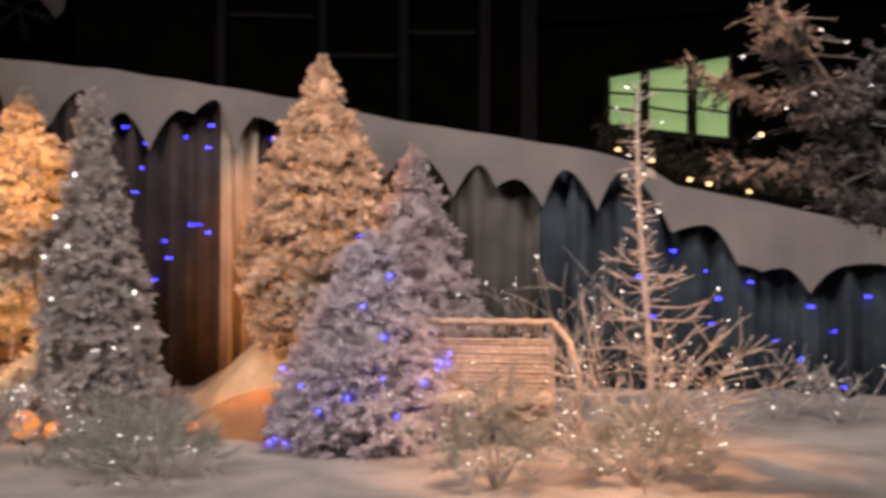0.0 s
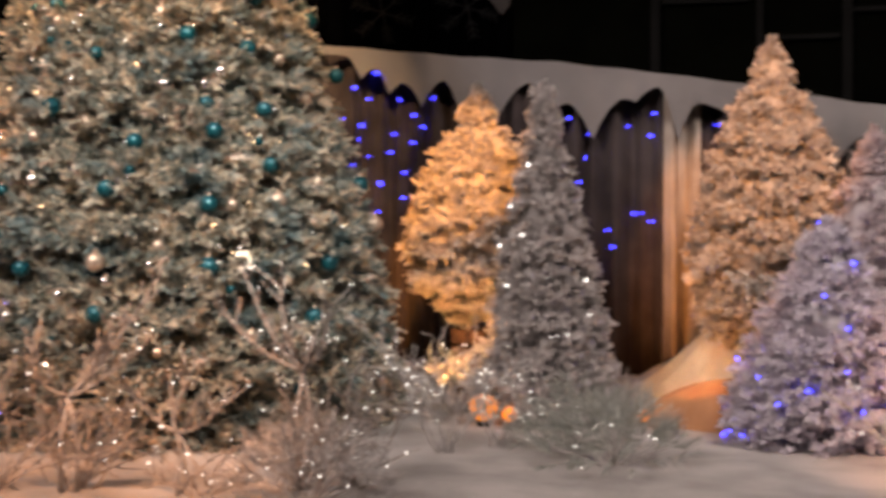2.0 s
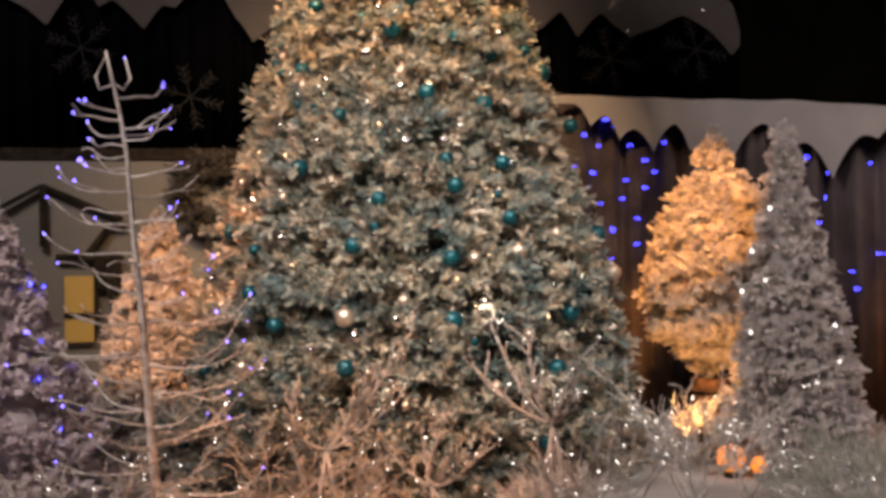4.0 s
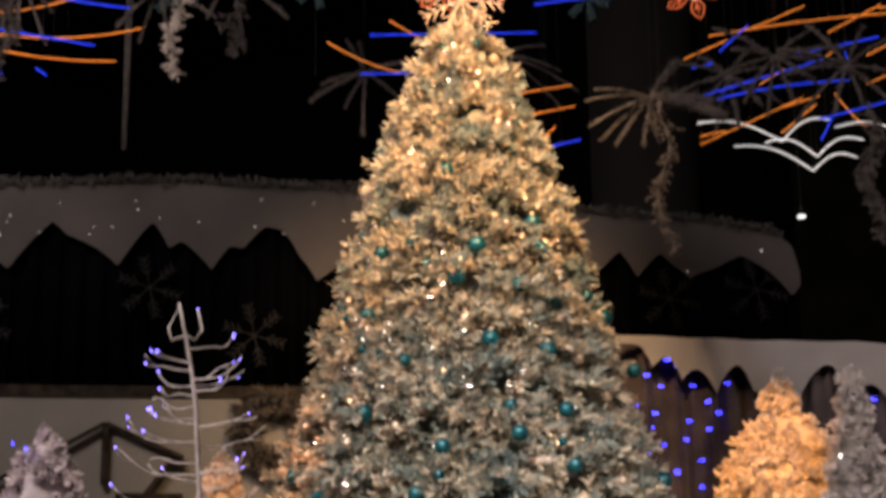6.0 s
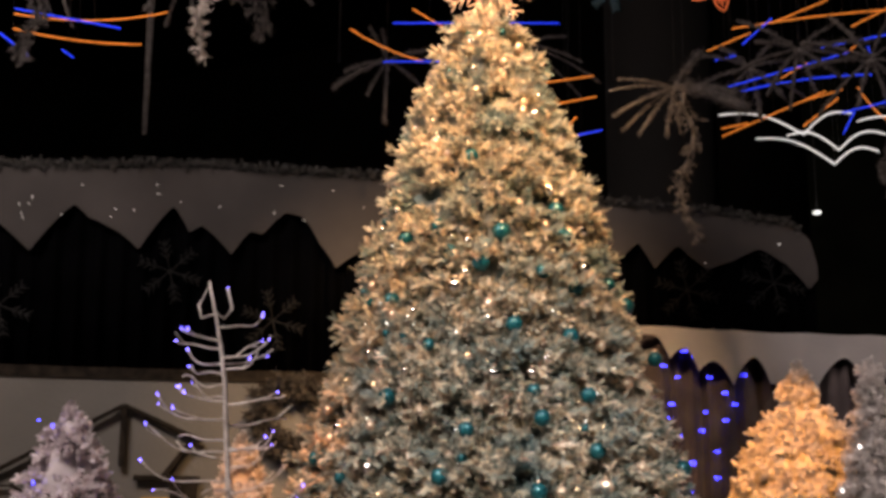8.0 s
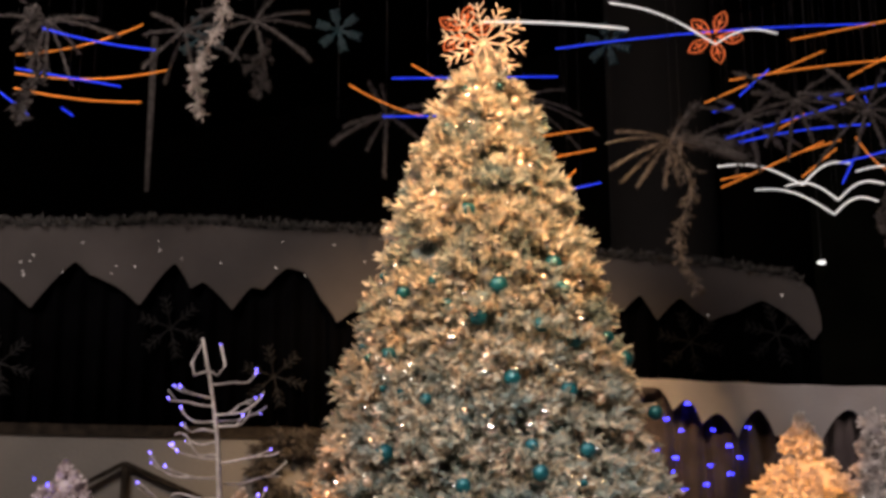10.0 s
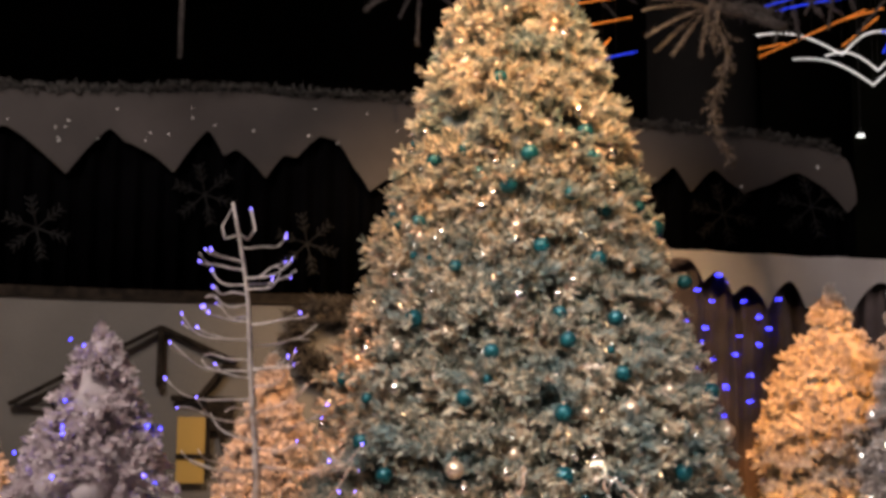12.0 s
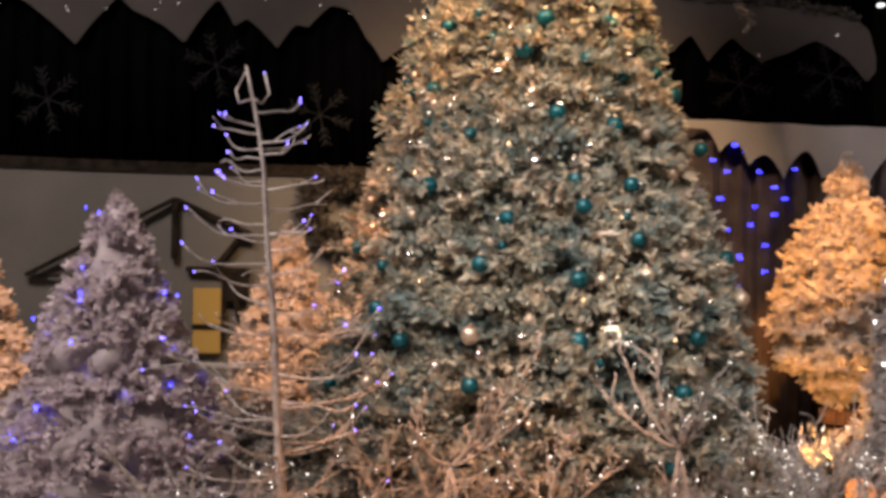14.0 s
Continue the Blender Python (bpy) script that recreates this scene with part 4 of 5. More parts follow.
def cloth_mound():
    """A low heap under a tan cloth with soft folds."""
    c = pol(5.3, 8.75)
    z0 = ground_height(c.x, c.y)
    vs, fs = [], []
    n, m = 56, 14
    for j in range(m + 1):
        s = j / m
        for i in range(n):
            w = 2 * math.pi * i / n
            fold = 1 + 0.05 * s * math.sin(7 * w + 1.3) + 0.03 * s * math.sin(13 * w)
            vs.append((0.72 * s * math.cos(w) * fold, 0.34 * s * math.sin(w) * fold, 0.30 * (1 - s ** 2.4) + 0.015 * noise.noise((3 * s * math.cos(w), 3 * s * math.sin(w), 4.0)) - 0.02))
    for j in range(m):
        for i in range(n):
            fs.append((j * n + i, (j + 1) * n + i, (j + 1) * n + (i + 1) % n, j * n + (i + 1) % n))
    ob = thing("cloth_mound", mesh_of("cloth_mound", vs, fs, TAN_CLOTH, True), (c.x, c.y, z0), "low heap under a rust-tan cloth lying on the snow", "cloth")
    ob.rotation_euler = (0, 0, radians(6))


cloth_mound()


def tree_tub(az, d, r0, r1, h):
    """A tapered wooden tub with a rolled rim that holds a tree clear of the snow."""
    foot = on_ground(az, d, -0.04)
    top = empty("tree_tub", foot, "brown wooden tub under the amber-lit fir", "planter")
    n = 18
    for k in range(n):
        a, b = 2 * math.pi * k / n, 2 * math.pi * (k + 0.93) / n
        vs = [(q * math.cos(w), q * math.sin(w), z) for z, r in ((0, r0), (h, r1)) for q in (r, r - 0.02) for w in (a, b)]
        part("stave", mesh_of("stave", vs, [(0, 1, 5, 4), (3, 2, 6, 7), (0, 4, 6, 2), (1, 3, 7, 5), (4, 5, 7, 6), (0, 2, 3, 1)], TUB), top)
    for z in (0.2 * h, 0.8 * h):
        r = r0 + (r1 - r0) * z / h + 0.004
        part("hoop", tubes("hoop", [[(r * math.cos(w), r * math.sin(w), z) for w in steps(0, 2 * math.pi, 36)]], [(0.009, 0.009)], TIMBER, 6), top)
    part("soil", tubes("soil", [[(0, 0, h - 0.06), (0, 0, h - 0.04)]], [(r1 - 0.025, r1 - 0.025)], BARK, 20), top)


tree_tub(16.3, 9.3, 0.15, 0.19, 0.52)


def gold_skirt():
    """A pale gold cloth spread under the tree behind the mound, in soft radial folds."""
    c = pol(6.2, 9.35)
    vs, fs = [], []
    n, m = 90, 14
    for j in range(m + 1):
        q = j / m
        for i in range(n):
            w = 2 * math.pi * i / n
            r = 0.10 + 0.48 * q + 0.05 * q * math.sin(9 * w) + 0.025 * q * math.sin(17 * w + 1)
            x, y = r * math.cos(w) * 1.1, r * math.sin(w) * 0.6
            z = ground_height(c.x + x, c.y + y) + 0.42 * (1 - q) ** 1.5 + 0.02 + 0.02 * q * math.sin(13 * w)
            vs.append((x, y, z))
    for j in range(m):
        for i in range(n):
            fs.append((j * n + i, (j + 1) * n + i, (j + 1) * n + (i + 1) % n, j * n + (i + 1) % n))
    fs.append(tuple(range(n)))
    thing("tree_skirt", mesh_of("tree_skirt", vs, fs, GOLD_CLOTH, True), (c.x, c.y, 0), "pale gold cloth heaped in folds under the flocked fir", "cloth")


gold_skirt()
for az, d, r in ((16.0, 8.35, 0.085), (14.9, 8.4, 0.05), (9.4, 8.6, 0.04)):
    lantern = empty("ground_light", on_ground(az, d), "amber glass ball light sunk in the snow", "lamp", "ground lights")
    part("glass", ball("glass", r, AMBER_GLOW), lantern, at=(0, 0, r + 0.03))
    part("base", tubes("base", [[(0, 0, -0.04), (0, 0, 0.035)]], [(r * 0.45, r * 0.5)], TIMBER, 12), lantern)


# ---- timber house front on the beige wall
def house_front():
    top = empty("house_front", pol(45, 10.95, 1.4), "dark timber gable outline fixed to the beige wall", "house front")
    spot = lambda az, z: pol(az, 10.94, z) - top.location
    for w, (p, q) in ((0.026, ((44.2, 2.05), (50.1, 1.42))), (0.026, ((44.2, 2.05), (41.0, 1.78))), (0.036, ((44.2, 2.03), (44.2, 1.57))), (0.012, ((49.9, 1.42), (48.3, 1.42))), (0.024, ((48.5, 1.43), (48.0, 1.37))),
                      (0.034, ((41.45, 1.76), (42.5, 1.50))), (0.024, ((41.5, 1.76), (40.9, 1.72))), (0.034, ((43.7, 1.49), (41.0, 1.48))), (0.03, ((41.9, 1.46), (41.4, 1.05))), (0.03, ((43.4, 1.03), (41.9, 1.03))), (0.02, ((42.1, 1.44), (42.1, 0.9)))):
        a, b = spot(*p), spot(*q)
        m = (a + b) / 2
        me = block("beam", ((b - a).length, 0.05, w * 1.35), TIMBER, 0.006)
        ob = part("beam", me, top)
        x = (b - a).normalized()
        y = pol(45, 1)
        y = (y - x * y.dot(x)).normalized()
        ob.matrix_local = Matrix.Translation(m) @ Matrix((x, y, x.cross(y))).transposed().to_4x4()
    part("shutter", block("shutter", (0.21, 0.04, 0.24), TIMBER, 0.01), top, "black shutter", spot(41.65, 1.35)).rotation_euler = (0, 0, radians(42))
    part("window_pane", block("window_pane", (0.22, 0.02, 0.52), YELLOW_LIGHT, 0.004), top, "yellow glowing window", spot(42.8, 1.08)).rotation_euler = (0, 0, radians(43))


house_front()


def wreath(az, z, r):
    rng = np.random.default_rng(77)
    top = empty("wreath", pol(az, 10.93, z), "dark brown evergreen wreath on the beige wall", "wreath")
    face, out = np.array(pol(az + 90, 1)), np.array(pol(az, -1))
    w = rng.uniform(0, 2 * np.pi, 700)
    ring = np.cos(w)[:, None] * face + np.sin(w)[:, None] * np.array((0, 0, 1.0))
    b = ring * (r + rng.normal(0, 0.035, (700, 1))) + out * np.abs(rng.normal(0, 0.03, (700, 1)))
    v, f = needle_data(b, ring * rng.normal(0, 1, (700, 1)) + rng.normal(0, 0.7, (700, 3)), 0.07, 0.05, 0.016, 8, rng)
    part("sprig", mesh_of("sprig", v, f, WREATH), top)
    part("hoop", tubes("hoop", [[Vector(face) * r * math.cos(q) + Vector((0, 0, r * math.sin(q))) for q in steps(0, 2 * math.pi, 36)]], [(0.02, 0.02)], BARK, 6), top)


wreath(37.3, 1.98, 0.25)


# ---- dark building with a green-lit window
def green_building():
    d = 14.0
    lo, hi = table([(-7.6, 2.52), (-12.85, 2.36)]), table([(-7.6, 3.02), (-12.85, 3.23)])
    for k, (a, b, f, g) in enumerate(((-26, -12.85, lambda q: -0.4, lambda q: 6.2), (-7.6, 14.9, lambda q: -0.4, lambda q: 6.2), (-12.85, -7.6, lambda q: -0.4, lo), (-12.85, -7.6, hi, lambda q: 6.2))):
        tagged(new("wall_shop_%d" % (k + 1), sheet("wall_shop", steps(a, b, 24), f, g, lambda q: d, DARK_GREEN, 0.2)), "green boarded wall darkened for the unlit shop front", "wall", kind="structure")
    win = empty("window_1", pol(-10.2, d, 2.8), "shop window with green-lit blinds and dark bars", "window", kind="structure")
    put = lambda me, nm, label="": part(nm, me, win, label, -win.location)
    put(sheet("blind", steps(-12.9, -7.5, 16), lambda q: lo(q) - 0.03, lambda q: hi(q) + 0.03, lambda q: d + 0.16, GREEN_LIGHT, 0.02), "blind", "pale green lit blind")
    for a, w in ((-7.66, 0.1), (-9.22, 0.19), (-11.2, 0.2), (-12.8, 0.1)):
        put(sheet("mullion", steps(a - w, a + w, 3), lambda q: lo(q) - 0.02, lambda q: hi(q) + 0.02, lambda q: d - 0.02, TIMBER, 0.06), "mullion")
    for f in (0.36, 0.66):
        for a, b in ((-9.03, -7.76), (-11.0, -9.42), (-12.7, -11.4)):
            g = lambda q, f=f, a=a, b=b: lo(q) + (hi(q) - lo(q)) * f - 0.02 + (q - (a + b) / 2) * 0.035
            put(sheet("bar", steps(a, b, 4), lambda q: g(q) - 0.012, lambda q: g(q) + 0.012, lambda q: d + 0.03, TIMBER, 0.03), "bar")
    put(sheet("sill", steps(-13.1, -7.4, 12), lambda q: lo(q) - 0.07, lambda q: lo(q), lambda q: d - 0.08, TIMBER, 0.12), "sill")
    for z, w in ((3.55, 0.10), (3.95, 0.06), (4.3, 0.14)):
        tagged(new("trim_shop", sheet("trim_shop", steps(-26, -4.6, 30), lambda q: z - 0.012 * (q + 4), lambda q: z + w - 0.012 * (q + 4), lambda q: d - 0.14, DARK_GREEN, 0.13)), "green eave board darkened for the unlit shop front", "trim", kind="structure")
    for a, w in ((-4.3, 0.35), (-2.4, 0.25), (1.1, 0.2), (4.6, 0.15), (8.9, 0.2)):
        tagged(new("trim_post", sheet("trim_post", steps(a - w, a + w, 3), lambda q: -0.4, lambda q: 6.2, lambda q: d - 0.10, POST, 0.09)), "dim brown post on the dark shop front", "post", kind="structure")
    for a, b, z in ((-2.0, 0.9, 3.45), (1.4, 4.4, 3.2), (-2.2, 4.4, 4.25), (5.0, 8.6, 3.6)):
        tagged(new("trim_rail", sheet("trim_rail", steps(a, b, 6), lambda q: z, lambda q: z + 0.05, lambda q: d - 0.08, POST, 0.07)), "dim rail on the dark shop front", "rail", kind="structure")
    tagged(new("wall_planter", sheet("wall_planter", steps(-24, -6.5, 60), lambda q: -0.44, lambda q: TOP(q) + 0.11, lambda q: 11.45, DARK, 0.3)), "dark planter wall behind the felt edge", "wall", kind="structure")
    rng = np.random.default_rng(9)
    b, ax = [], []
    for a in steps(-19, -7.5, 420):
        for _ in range(3):
            b.append(pol(a, 11.6 + rng.normal(0, 0.08), TOP(a) + 0.10 + abs(rng.normal(0, 0.12))))
            ax.append(rng.normal(0, 1, 3) + (0, 0, 0.3))
    v, f = needle_data(np.array(b), np.array(ax), 0.08, 0.06, 0.014, 6, rng)
    thing("hedge_garland", mesh_of("hedge_garland", v, f, material("dark_garland", (0.02, 0.022, 0.012), 0.9, 0, (0.05, 0.042, 0.025), 10, island=0.5)), (0, 0, 0), "dark evergreen garland behind the felt edge", "garland")
    for a, z in ((-8.2, 2.10), (-9.6, 2.0), (-11.2, 1.83), (-12.0, 1.79), (-13.6, 1.70), (-14.1, 2.22)):
        thing("festoon_bulb", ball("festoon_bulb", 0.022, material("bulb_glow", (1.0, 0.55, 0.25), glow=4), 10, 6, 0.7), pol(a, 11.42, max(TOP(a) + 0.10, 1.2 + (z - 1.2) * 0.95)), "small warm bulb in the garland", "bulb", "festoon bulbs")


green_building()
# the column's brown is darkened to stand for the unlit hall
column = tubes("column", [[(0, 0, -0.5), (0, 0, 5), (0, 0, 10.9)]], [(0.62, 0.62)], material("unlit_brown_column", (0.0025, 0.0018, 0.0014), 0.9, 0, (0.005, 0.0036, 0.0026), 1.5, 0.2, 14), 32)
tagged(new("column", column), "brown round hall column darkened for the unlit hall", "column", kind="structure").location = pol(21.0, 14.6)
dl = empty("down_light", pol(14.6, 14.0, 4.29), "small white lamp shining in the dark", "lamp")
part("lens", ball("lens", 0.045, material("lamp_lens", (0.95, 0.93, 0.9), glow=1.6), 12, 8, 0.45), dl)
part("stem", tubes("stem", [[(0, 0, 0.02), (0, 0, 6.6)]], [(0.008, 0.008)], WIRE, 6), dl)


# ---- hanging light tubes
def tube_light(a, b, mat, label, d0, sag=0.0, r=0.0050):
    p, q = pol(a[0], d0, a[1]), pol(b[0], d0, b[1])
    m = (p + q) / 2
    pts = [p.lerp(q, s) - m + Vector((0, 0, -sag * 4 * s * (1 - s))) for s in steps(0, 1, 10)]
    top = empty("light_tube", m, label, "light tube", "hanging light tubes")
    part("tube", tubes("tube", [pts], [(r, r)], mat, 6), top)
    part("wire", tubes("wire", [[pts[5], pts[5] + Vector((0, 0, 10.88 - m.z))]], [(0.0015, 0.0015)], WIRE, 3), top)


ORANGE_A = [(49.6, 4.80, 44.4, 5.13, 9.5, 0.05), (49.6, 4.66, 43.1, 4.80, 9.5, 0.06), (49.6, 4.55, 44.3, 4.53, 9.5, 0.03), (35.2, 4.94, 31.9, 4.69, 10, 0.03), (32.4, 5.12, 30.9, 4.96, 10, 0.0), (27.0, 4.50, 24.3, 4.56, 10, 0), (26.6, 4.32, 24.2, 4.39, 10, 0), (25.9, 4.09, 25.1, 4.23, 10, 0),
            (15.6, 4.97, 10.0, 5.05, 9.5, 0), (18.3, 4.70, 10.8, 4.73, 9.5, -0.02), (16.6, 4.72, 14.2, 4.86, 9.5, 0), (13.3, 4.64, 11.1, 4.80, 9.5, 0)]
ORANGE_B = [(19.4, 4.54, 17.5, 4.66, 9.5, 0), (16.3, 4.30, 15.2, 4.40, 9.5, 0), (18.9, 3.89, 14.5, 4.18, 9.5, 0), (18.9, 3.95, 17.8, 3.98, 9.5, 0), (15.4, 4.12, 13.8, 4.18, 9.5, 0), (13.2, 4.19, 12.0, 3.92, 9.5, 0.03), (15.5, 3.93, 14.0, 4.12, 9.5, 0.0), (11.8, 4.44, 10.2, 4.55, 9.5, 0),
            (11.2, 4.78, 10.0, 4.78, 9.5, 0), (11.9, 4.23, 10.2, 4.33, 9.5, 0), (13.6, 4.45, 12.9, 4.52, 9.5, 0), (21.7, 5.41, 14.7, 5.40, 9.5, 0)]
BLUE_A = [(48.6, 4.98, 43.8, 4.90, 9.4, 0.02), (49.6, 4.66, 45.2, 4.60, 9.4, 0.0), (47.6, 4.40, 47.1, 4.35, 9.4, 0), (50.4, 4.5, 48.9, 4.33, 9.4, 0), (33.3, 5.00, 25.8, 5.00, 10, 0), (33.7, 4.68, 26.8, 4.69, 10, 0), (25.8, 4.06, 24.0, 4.12, 10, 0), (25.9, 5.07, 12.0, 5.06, 9.6, -0.04),
          (17.9, 4.54, 16.6, 4.72, 9.4, 0), (19.1, 4.43, 18.2, 4.46, 9.4, 0), (18.3, 4.18, 12.6, 4.24, 9.4, -0.03), (14.6, 4.47, 11.3, 4.53, 9.4, 0), (19.0, 4.21, 13.4, 4.42, 9.4, 0.0), (13.9, 3.98, 10.4, 4.08, 9.4, 0), (12.7, 4.45, 12.5, 4.34, 9.4, 0), (13.9, 3.83, 13.4, 3.98, 9.4, 0)]
for mat, label, rows in ((NEON_ORANGE, "slim glowing orange light tube hung in the dark", ORANGE_A + ORANGE_B), (NEON_BLUE, "slim glowing blue light tube hung in the dark", BLUE_A)):
    for a, z, b, y, d0, sag in rows:
        tube_light((a, z), (b, y), mat, label, d0, sag)
tube_light((29.3, 5.26), (22.6, 5.16), NEON_WHITE, "slim glowing white light tube hung in the dark", 9.5, -0.02, 0.010)


def gull(pts, d0=9.5):
    """A bird-shaped bracket of two curved white tubes: left tip, centre, right tip."""
    (a0, z0), (a1, z1), (a2, z2) = pts
    c = pol(a1, d0, z1)
    top = empty("gull_light", c, "white light tube bent like a gull in flight", "light tube", "gull lights")
    for a, z in ((a0, z0), (a2, z2)):
        q = pol(a, d0, z) - c
        part("wing", tubes("wing", [[q * s + Vector((0, 0, 0.07 * math.sin(s * math.pi))) for s in steps(0, 1, 10)]], [(0.007, 0.007)], NEON_WHITE, 6), top)
    part("wire", tubes("wire", [[(0, 0, 0), (0, 0, 10.88 - z1)]], [(0.0015, 0.0015)], WIRE, 3), top)


for pts in (((19.0, 4.05), (15.5, 3.87), (13.5, 4.00)), ((16.2, 3.87), (14.1, 3.74), (12.2, 3.83)), ((17.5, 3.86), (14.3, 3.64), (12.5, 3.71)), ((23.4, 5.38), (18.8, 4.99), (16.1, 5.03)), ((13.3, 3.94), (10.4, 3.82), (9.0, 3.9))):
    gull(pts)


# ---- hanging starbursts, garlands and flakes
def starburst(az, d0, z, r, wands, seed):
    """Tinsel wands from one point; each is given by its angle in degrees, its share of r and its thickness."""
    rng = np.random.default_rng(seed)
    top = empty("starburst", pol(az, d0, z), "frosted starburst of drooping tinsel wands, darkened for the dim hall", "hanging ornament", "starbursts")
    face = pol(az - 90, 1)
    for angle, share, thick in wands:
        w = radians(angle)
        ax = face * math.cos(w) + Vector((0, 0, math.sin(w))) + pol(az, rng.uniform(-0.35, 0.35))
        L = r * share
        at = lambda q: ax * (L * q) + Vector((0, 0, 0.04 * L * math.sin(q * math.pi) - 0.06 * L * q * q))
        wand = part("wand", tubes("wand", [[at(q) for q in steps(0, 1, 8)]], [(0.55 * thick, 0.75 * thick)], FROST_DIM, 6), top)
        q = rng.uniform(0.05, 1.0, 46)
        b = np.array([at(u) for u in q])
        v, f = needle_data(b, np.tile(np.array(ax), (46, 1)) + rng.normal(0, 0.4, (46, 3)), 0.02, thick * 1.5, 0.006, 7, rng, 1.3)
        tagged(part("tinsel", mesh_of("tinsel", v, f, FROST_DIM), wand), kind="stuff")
    part("wire", tubes("wire", [[(0, 0, 0), (0, 0, 10.88 - z)]], [(0.002, 0.002)], WIRE, 3), top)


def spread(seed, n, low=150, high=400):
    rng = random.Random(seed)
    return [(low + (high - low) * (k + rng.uniform(-0.3, 0.3)) / (n - 1), rng.uniform(0.6, 1.1), rng.uniform(0.012, 0.019)) for k in range(n)]


starburst(20.93, 9.0, 4.11, 0.46, [(165, 0.85, 0.013), (182, 0.98, 0.012), (204, 1.0, 0.016), (216, 0.95, 0.017), (230, 0.85, 0.016), (258, 0.72, 0.015), (276, 0.6, 0.012), (56, 0.72, 0.034), (356, 0.95, 0.05), (344, 1.12, 0.05)], 1)
starburst(33.5, 10.2, 4.76, 0.50, [(118, 0.62, 0.018), (100, 0.5, 0.014), (212, 1.0, 0.024), (196, 0.7, 0.016), (268, 0.98, 0.016), (240, 0.6, 0.014), (330, 0.6, 0.015), (20, 0.6, 0.015)], 2)
starburst(27.4, 10.4, 4.98, 0.62, [(322, 0.95, 0.012), (334, 1.1, 0.012), (345, 0.8, 0.012), (18, 0.6, 0.011), (200, 0.7, 0.012), (230, 0.6, 0.012)], 9)
starburst(39.5, 9.6, 5.27, 0.48, [(322, 1.12, 0.019), (8, 0.9, 0.013), (20, 0.9, 0.013), (283, 0.9, 0.016), (170, 0.9, 0.014), (205, 0.8, 0.014), (245, 0.8, 0.014), (60, 0.6, 0.014)], 3)
starburst(42.6, 9.2, 4.98, 0.42, spread(4, 8), 4)
starburst(12.7, 9.0, 4.22, 0.46, spread(5, 10, 120, 420), 5)
starburst(15.6, 9.2, 4.40, 0.48, spread(6, 10, 140, 400), 6)
starburst(17.6, 9.4, 4.36, 0.40, spread(7, 10, 140, 400), 7)
starburst(48.4, 9.4, 5.05, 0.46, spread(8, 8, 190, 380), 8)


def icicle(az, d0, z1, z0, seed, mat, swing=0.0, n=200):
    rng = np.random.default_rng(seed)
    top = empty("icicle_garland", pol(az, d0, z1), "drooping frosted icicle garland hung on a wire", "garland", "icicle garlands")
    s = rng.uniform(0, 1, n)
    wob = 0.05 * np.sin(s * 9 + seed)
    b = np.array(pol(az + 90, 1))[None, :] * (wob + swing * s)[:, None] + np.array((0, 0, 1))[None, :] * (-(z1 - z0) * s)[:, None] + rng.normal(0, 0.022, (n, 3)) * (1.15 - s)[:, None]
    d = rng.normal(0, 0.8, (n, 3)) + (0, 0, -0.8)
    v, f = needle_data(b, d, 0.06, 0.030, 0.009, 10, rng)
    part("sprig", mesh_of("sprig", v, f, mat), top)
    part("stem", tubes("stem", [[(0, 0, 0.0)] + [tuple(np.array(pol(az + 90, 1)) * (0.05 * math.sin(q * 9 + seed) + swing * q) + np.array((0, 0, -(z1 - z0) * q))) for q in steps(0.1, 1, 10)]], [(0.012, 0.005)], mat, 5), top)
    part("wire", tubes("wire", [[(0, 0, 0), (0, 0, 10.88 - z1)]], [(0.002, 0.002)], WIRE, 3), top)


icicle(40.7, 8.5, 5.35, 4.12, 1, FROST_TAN, 0.18, 170)
# these icicles take the darkened frost, as if out of the light
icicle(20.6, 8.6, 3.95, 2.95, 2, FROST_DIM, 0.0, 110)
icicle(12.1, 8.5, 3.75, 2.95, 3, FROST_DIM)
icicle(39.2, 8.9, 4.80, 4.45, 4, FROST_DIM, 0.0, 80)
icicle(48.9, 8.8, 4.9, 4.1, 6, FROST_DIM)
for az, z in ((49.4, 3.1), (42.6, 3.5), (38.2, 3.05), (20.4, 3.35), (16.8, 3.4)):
    snowflake("snowflake", pol(az, 11.03, 1.2 + (z - 1.2) * 0.85), 0.26, material("dim_flake", (0.0018, 0.0018, 0.0018), 0.9), "faint grey snowflake before the dark gallery opening", "snowflake", "drape snowflakes", az)
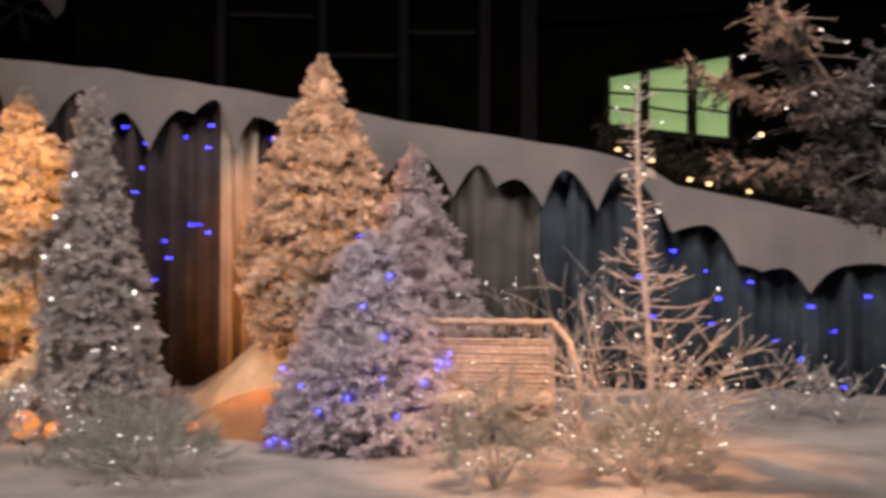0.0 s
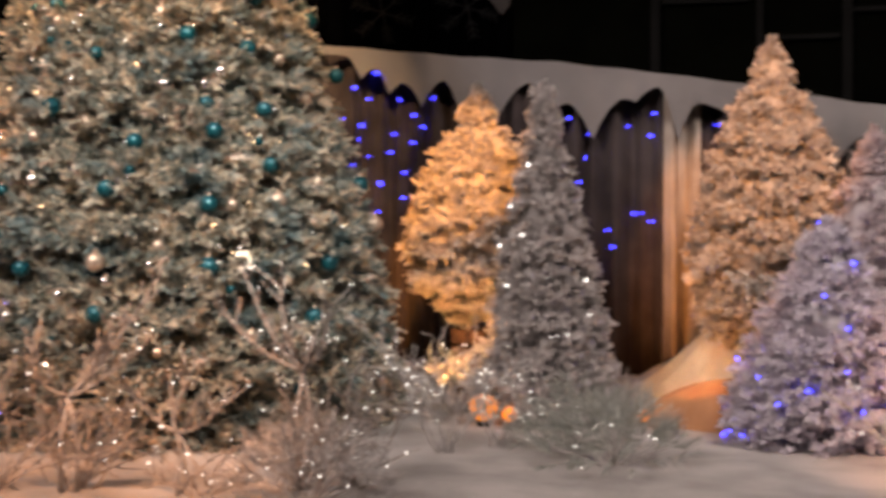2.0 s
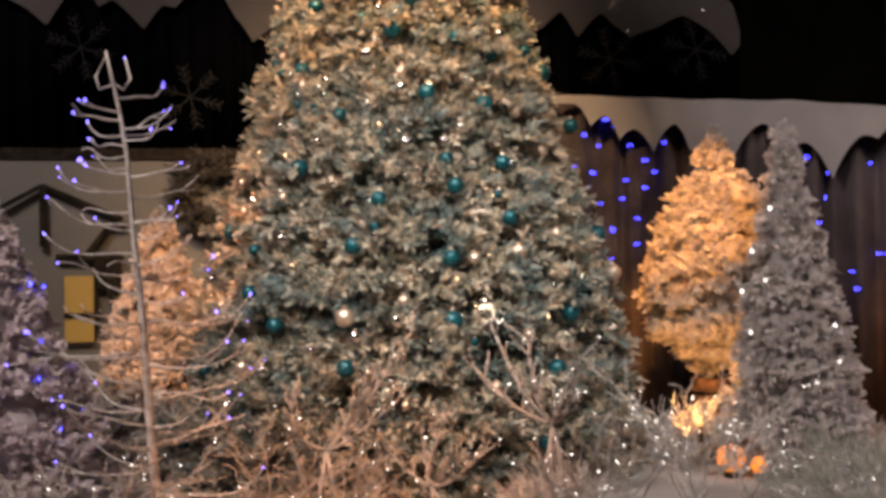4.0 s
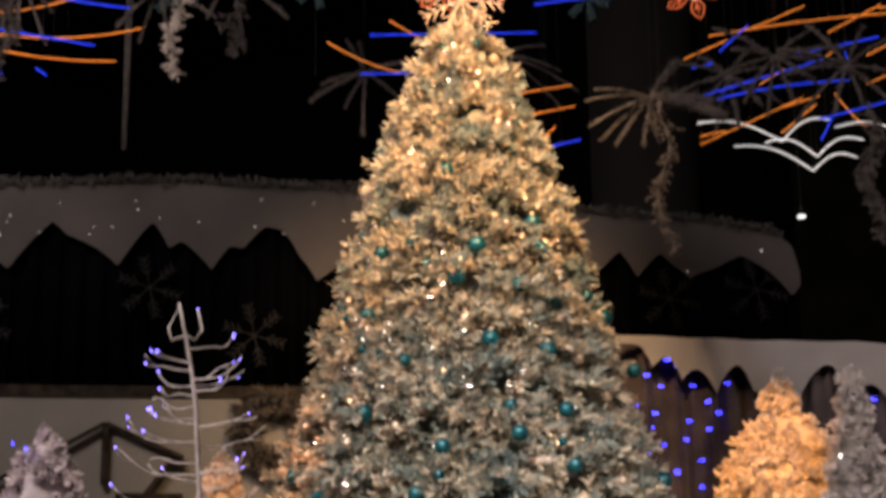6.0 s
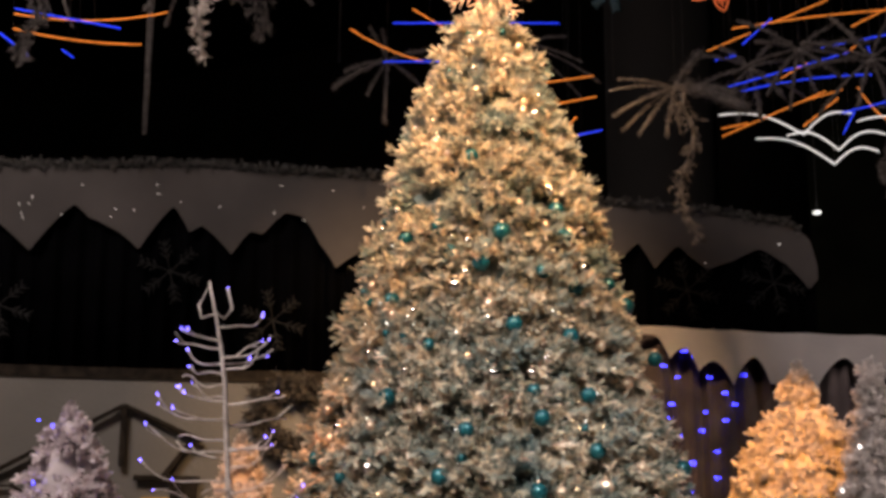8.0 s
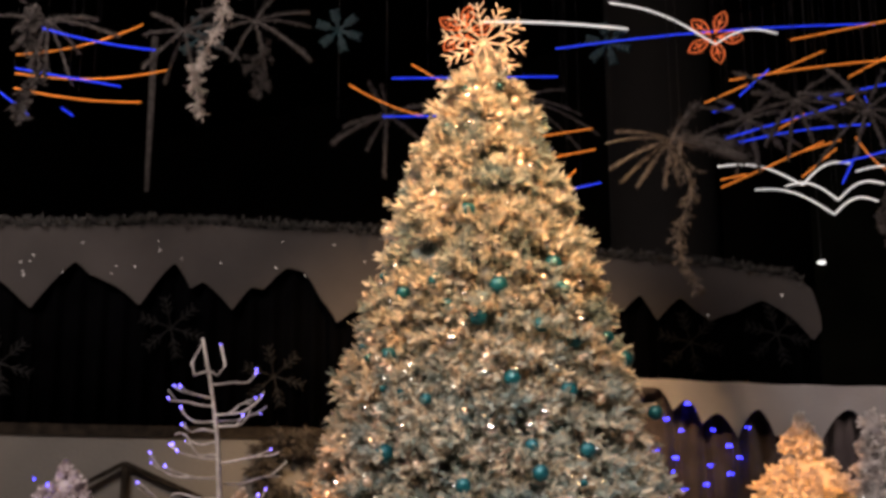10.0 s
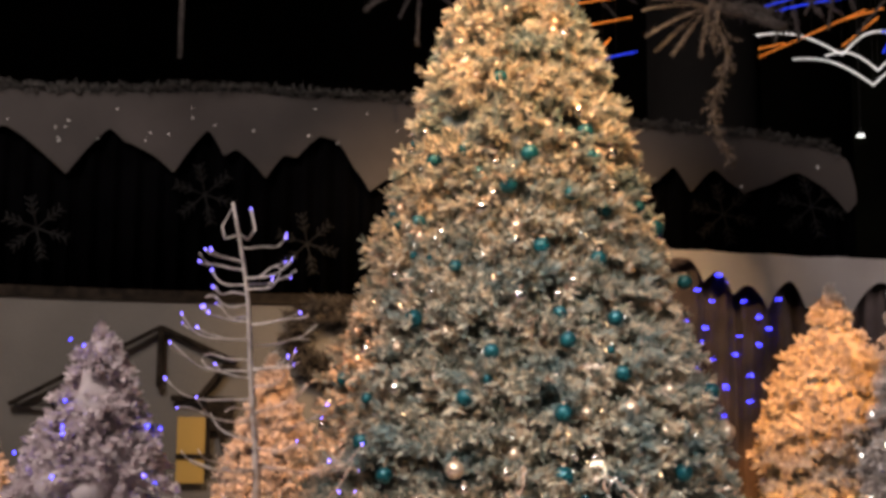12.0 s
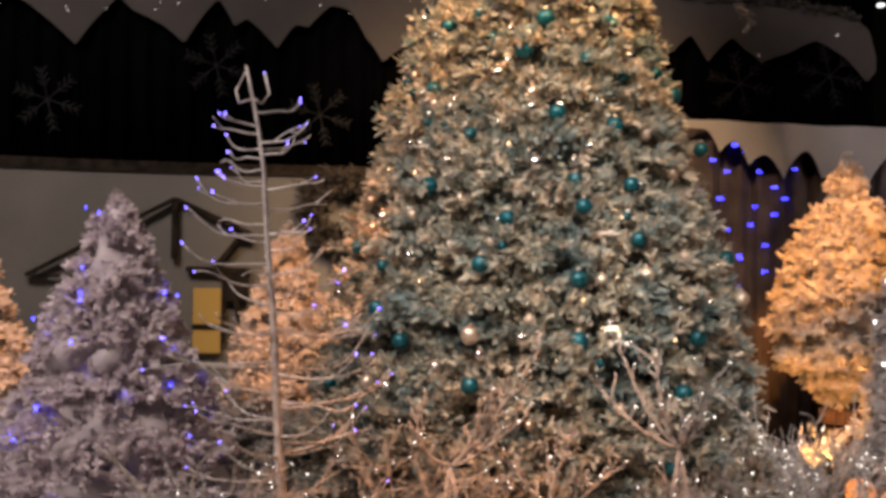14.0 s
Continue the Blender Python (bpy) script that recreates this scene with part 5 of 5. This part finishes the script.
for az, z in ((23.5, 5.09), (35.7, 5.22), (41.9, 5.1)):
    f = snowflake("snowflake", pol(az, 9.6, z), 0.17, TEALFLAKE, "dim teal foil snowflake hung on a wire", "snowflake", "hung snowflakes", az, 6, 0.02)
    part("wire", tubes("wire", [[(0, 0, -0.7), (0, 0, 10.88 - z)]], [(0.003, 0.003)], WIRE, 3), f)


def petal_flake(az, d0, z, r, turn):
    """Five pointed petals, each a closed outline with a vein and a glittering blade inside."""
    top = empty("petal_flake", pol(az, d0, z), "orange glowing flake of five pointed petals", "snowflake", "petal flakes")
    face = pol(az + 90, 1)
    for k in range(5):
        w = 2 * math.pi / 5 * k + turn
        ax = face * math.cos(w) + Vector((0, 0, math.sin(w)))
        bx = face * -math.sin(w) + Vector((0, 0, math.cos(w)))
        at = lambda q, g, wide: ax * (r * (0.12 + 0.9 * q)) + bx * (g * wide * r * math.sin(math.pi * q ** 1.25))
        rim = [at(q, 1, 0.22) for q in steps(0, 1, 8)] + [at(q, -1, 0.22) for q in steps(1, 0, 8)][1:]
        petal = part("petal", tubes("petal", [rim], [(0.0055, 0.0055)], NEON_RED, 5), top)
        part("vein", tubes("vein", [[at(0.05, 0, 0), at(0.8, 0, 0)], [at(0.45, 0, 0), at(0.62, 1, 0.13)], [at(0.45, 0, 0), at(0.62, -1, 0.13)]], [(0.006, 0.004)] * 3, NEON_RED, 5), petal)
    part("wire", tubes("wire", [[(0, 0, 0), (0, 0, 10.88 - z)]], [(0.002, 0.002)], WIRE, 3), top)


petal_flake(18.85, 9.5, 5.05, 0.21, 0.75)
petal_flake(30.0, 9.4, 5.14, 0.21, 0.5)
# a white tube; the darkened frost colour makes it look unlit
tl = empty("hanging_tube", pol(43.9, 12.0, 4.57), "dim white tube hung upright in the dark", "light tube")
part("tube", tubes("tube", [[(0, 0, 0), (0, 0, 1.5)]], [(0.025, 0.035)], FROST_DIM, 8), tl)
part("wire", tubes("wire", [[(0, 0, 1.5), (0, 0, 6.3)]], [(0.002, 0.002)], WIRE, 3), tl)
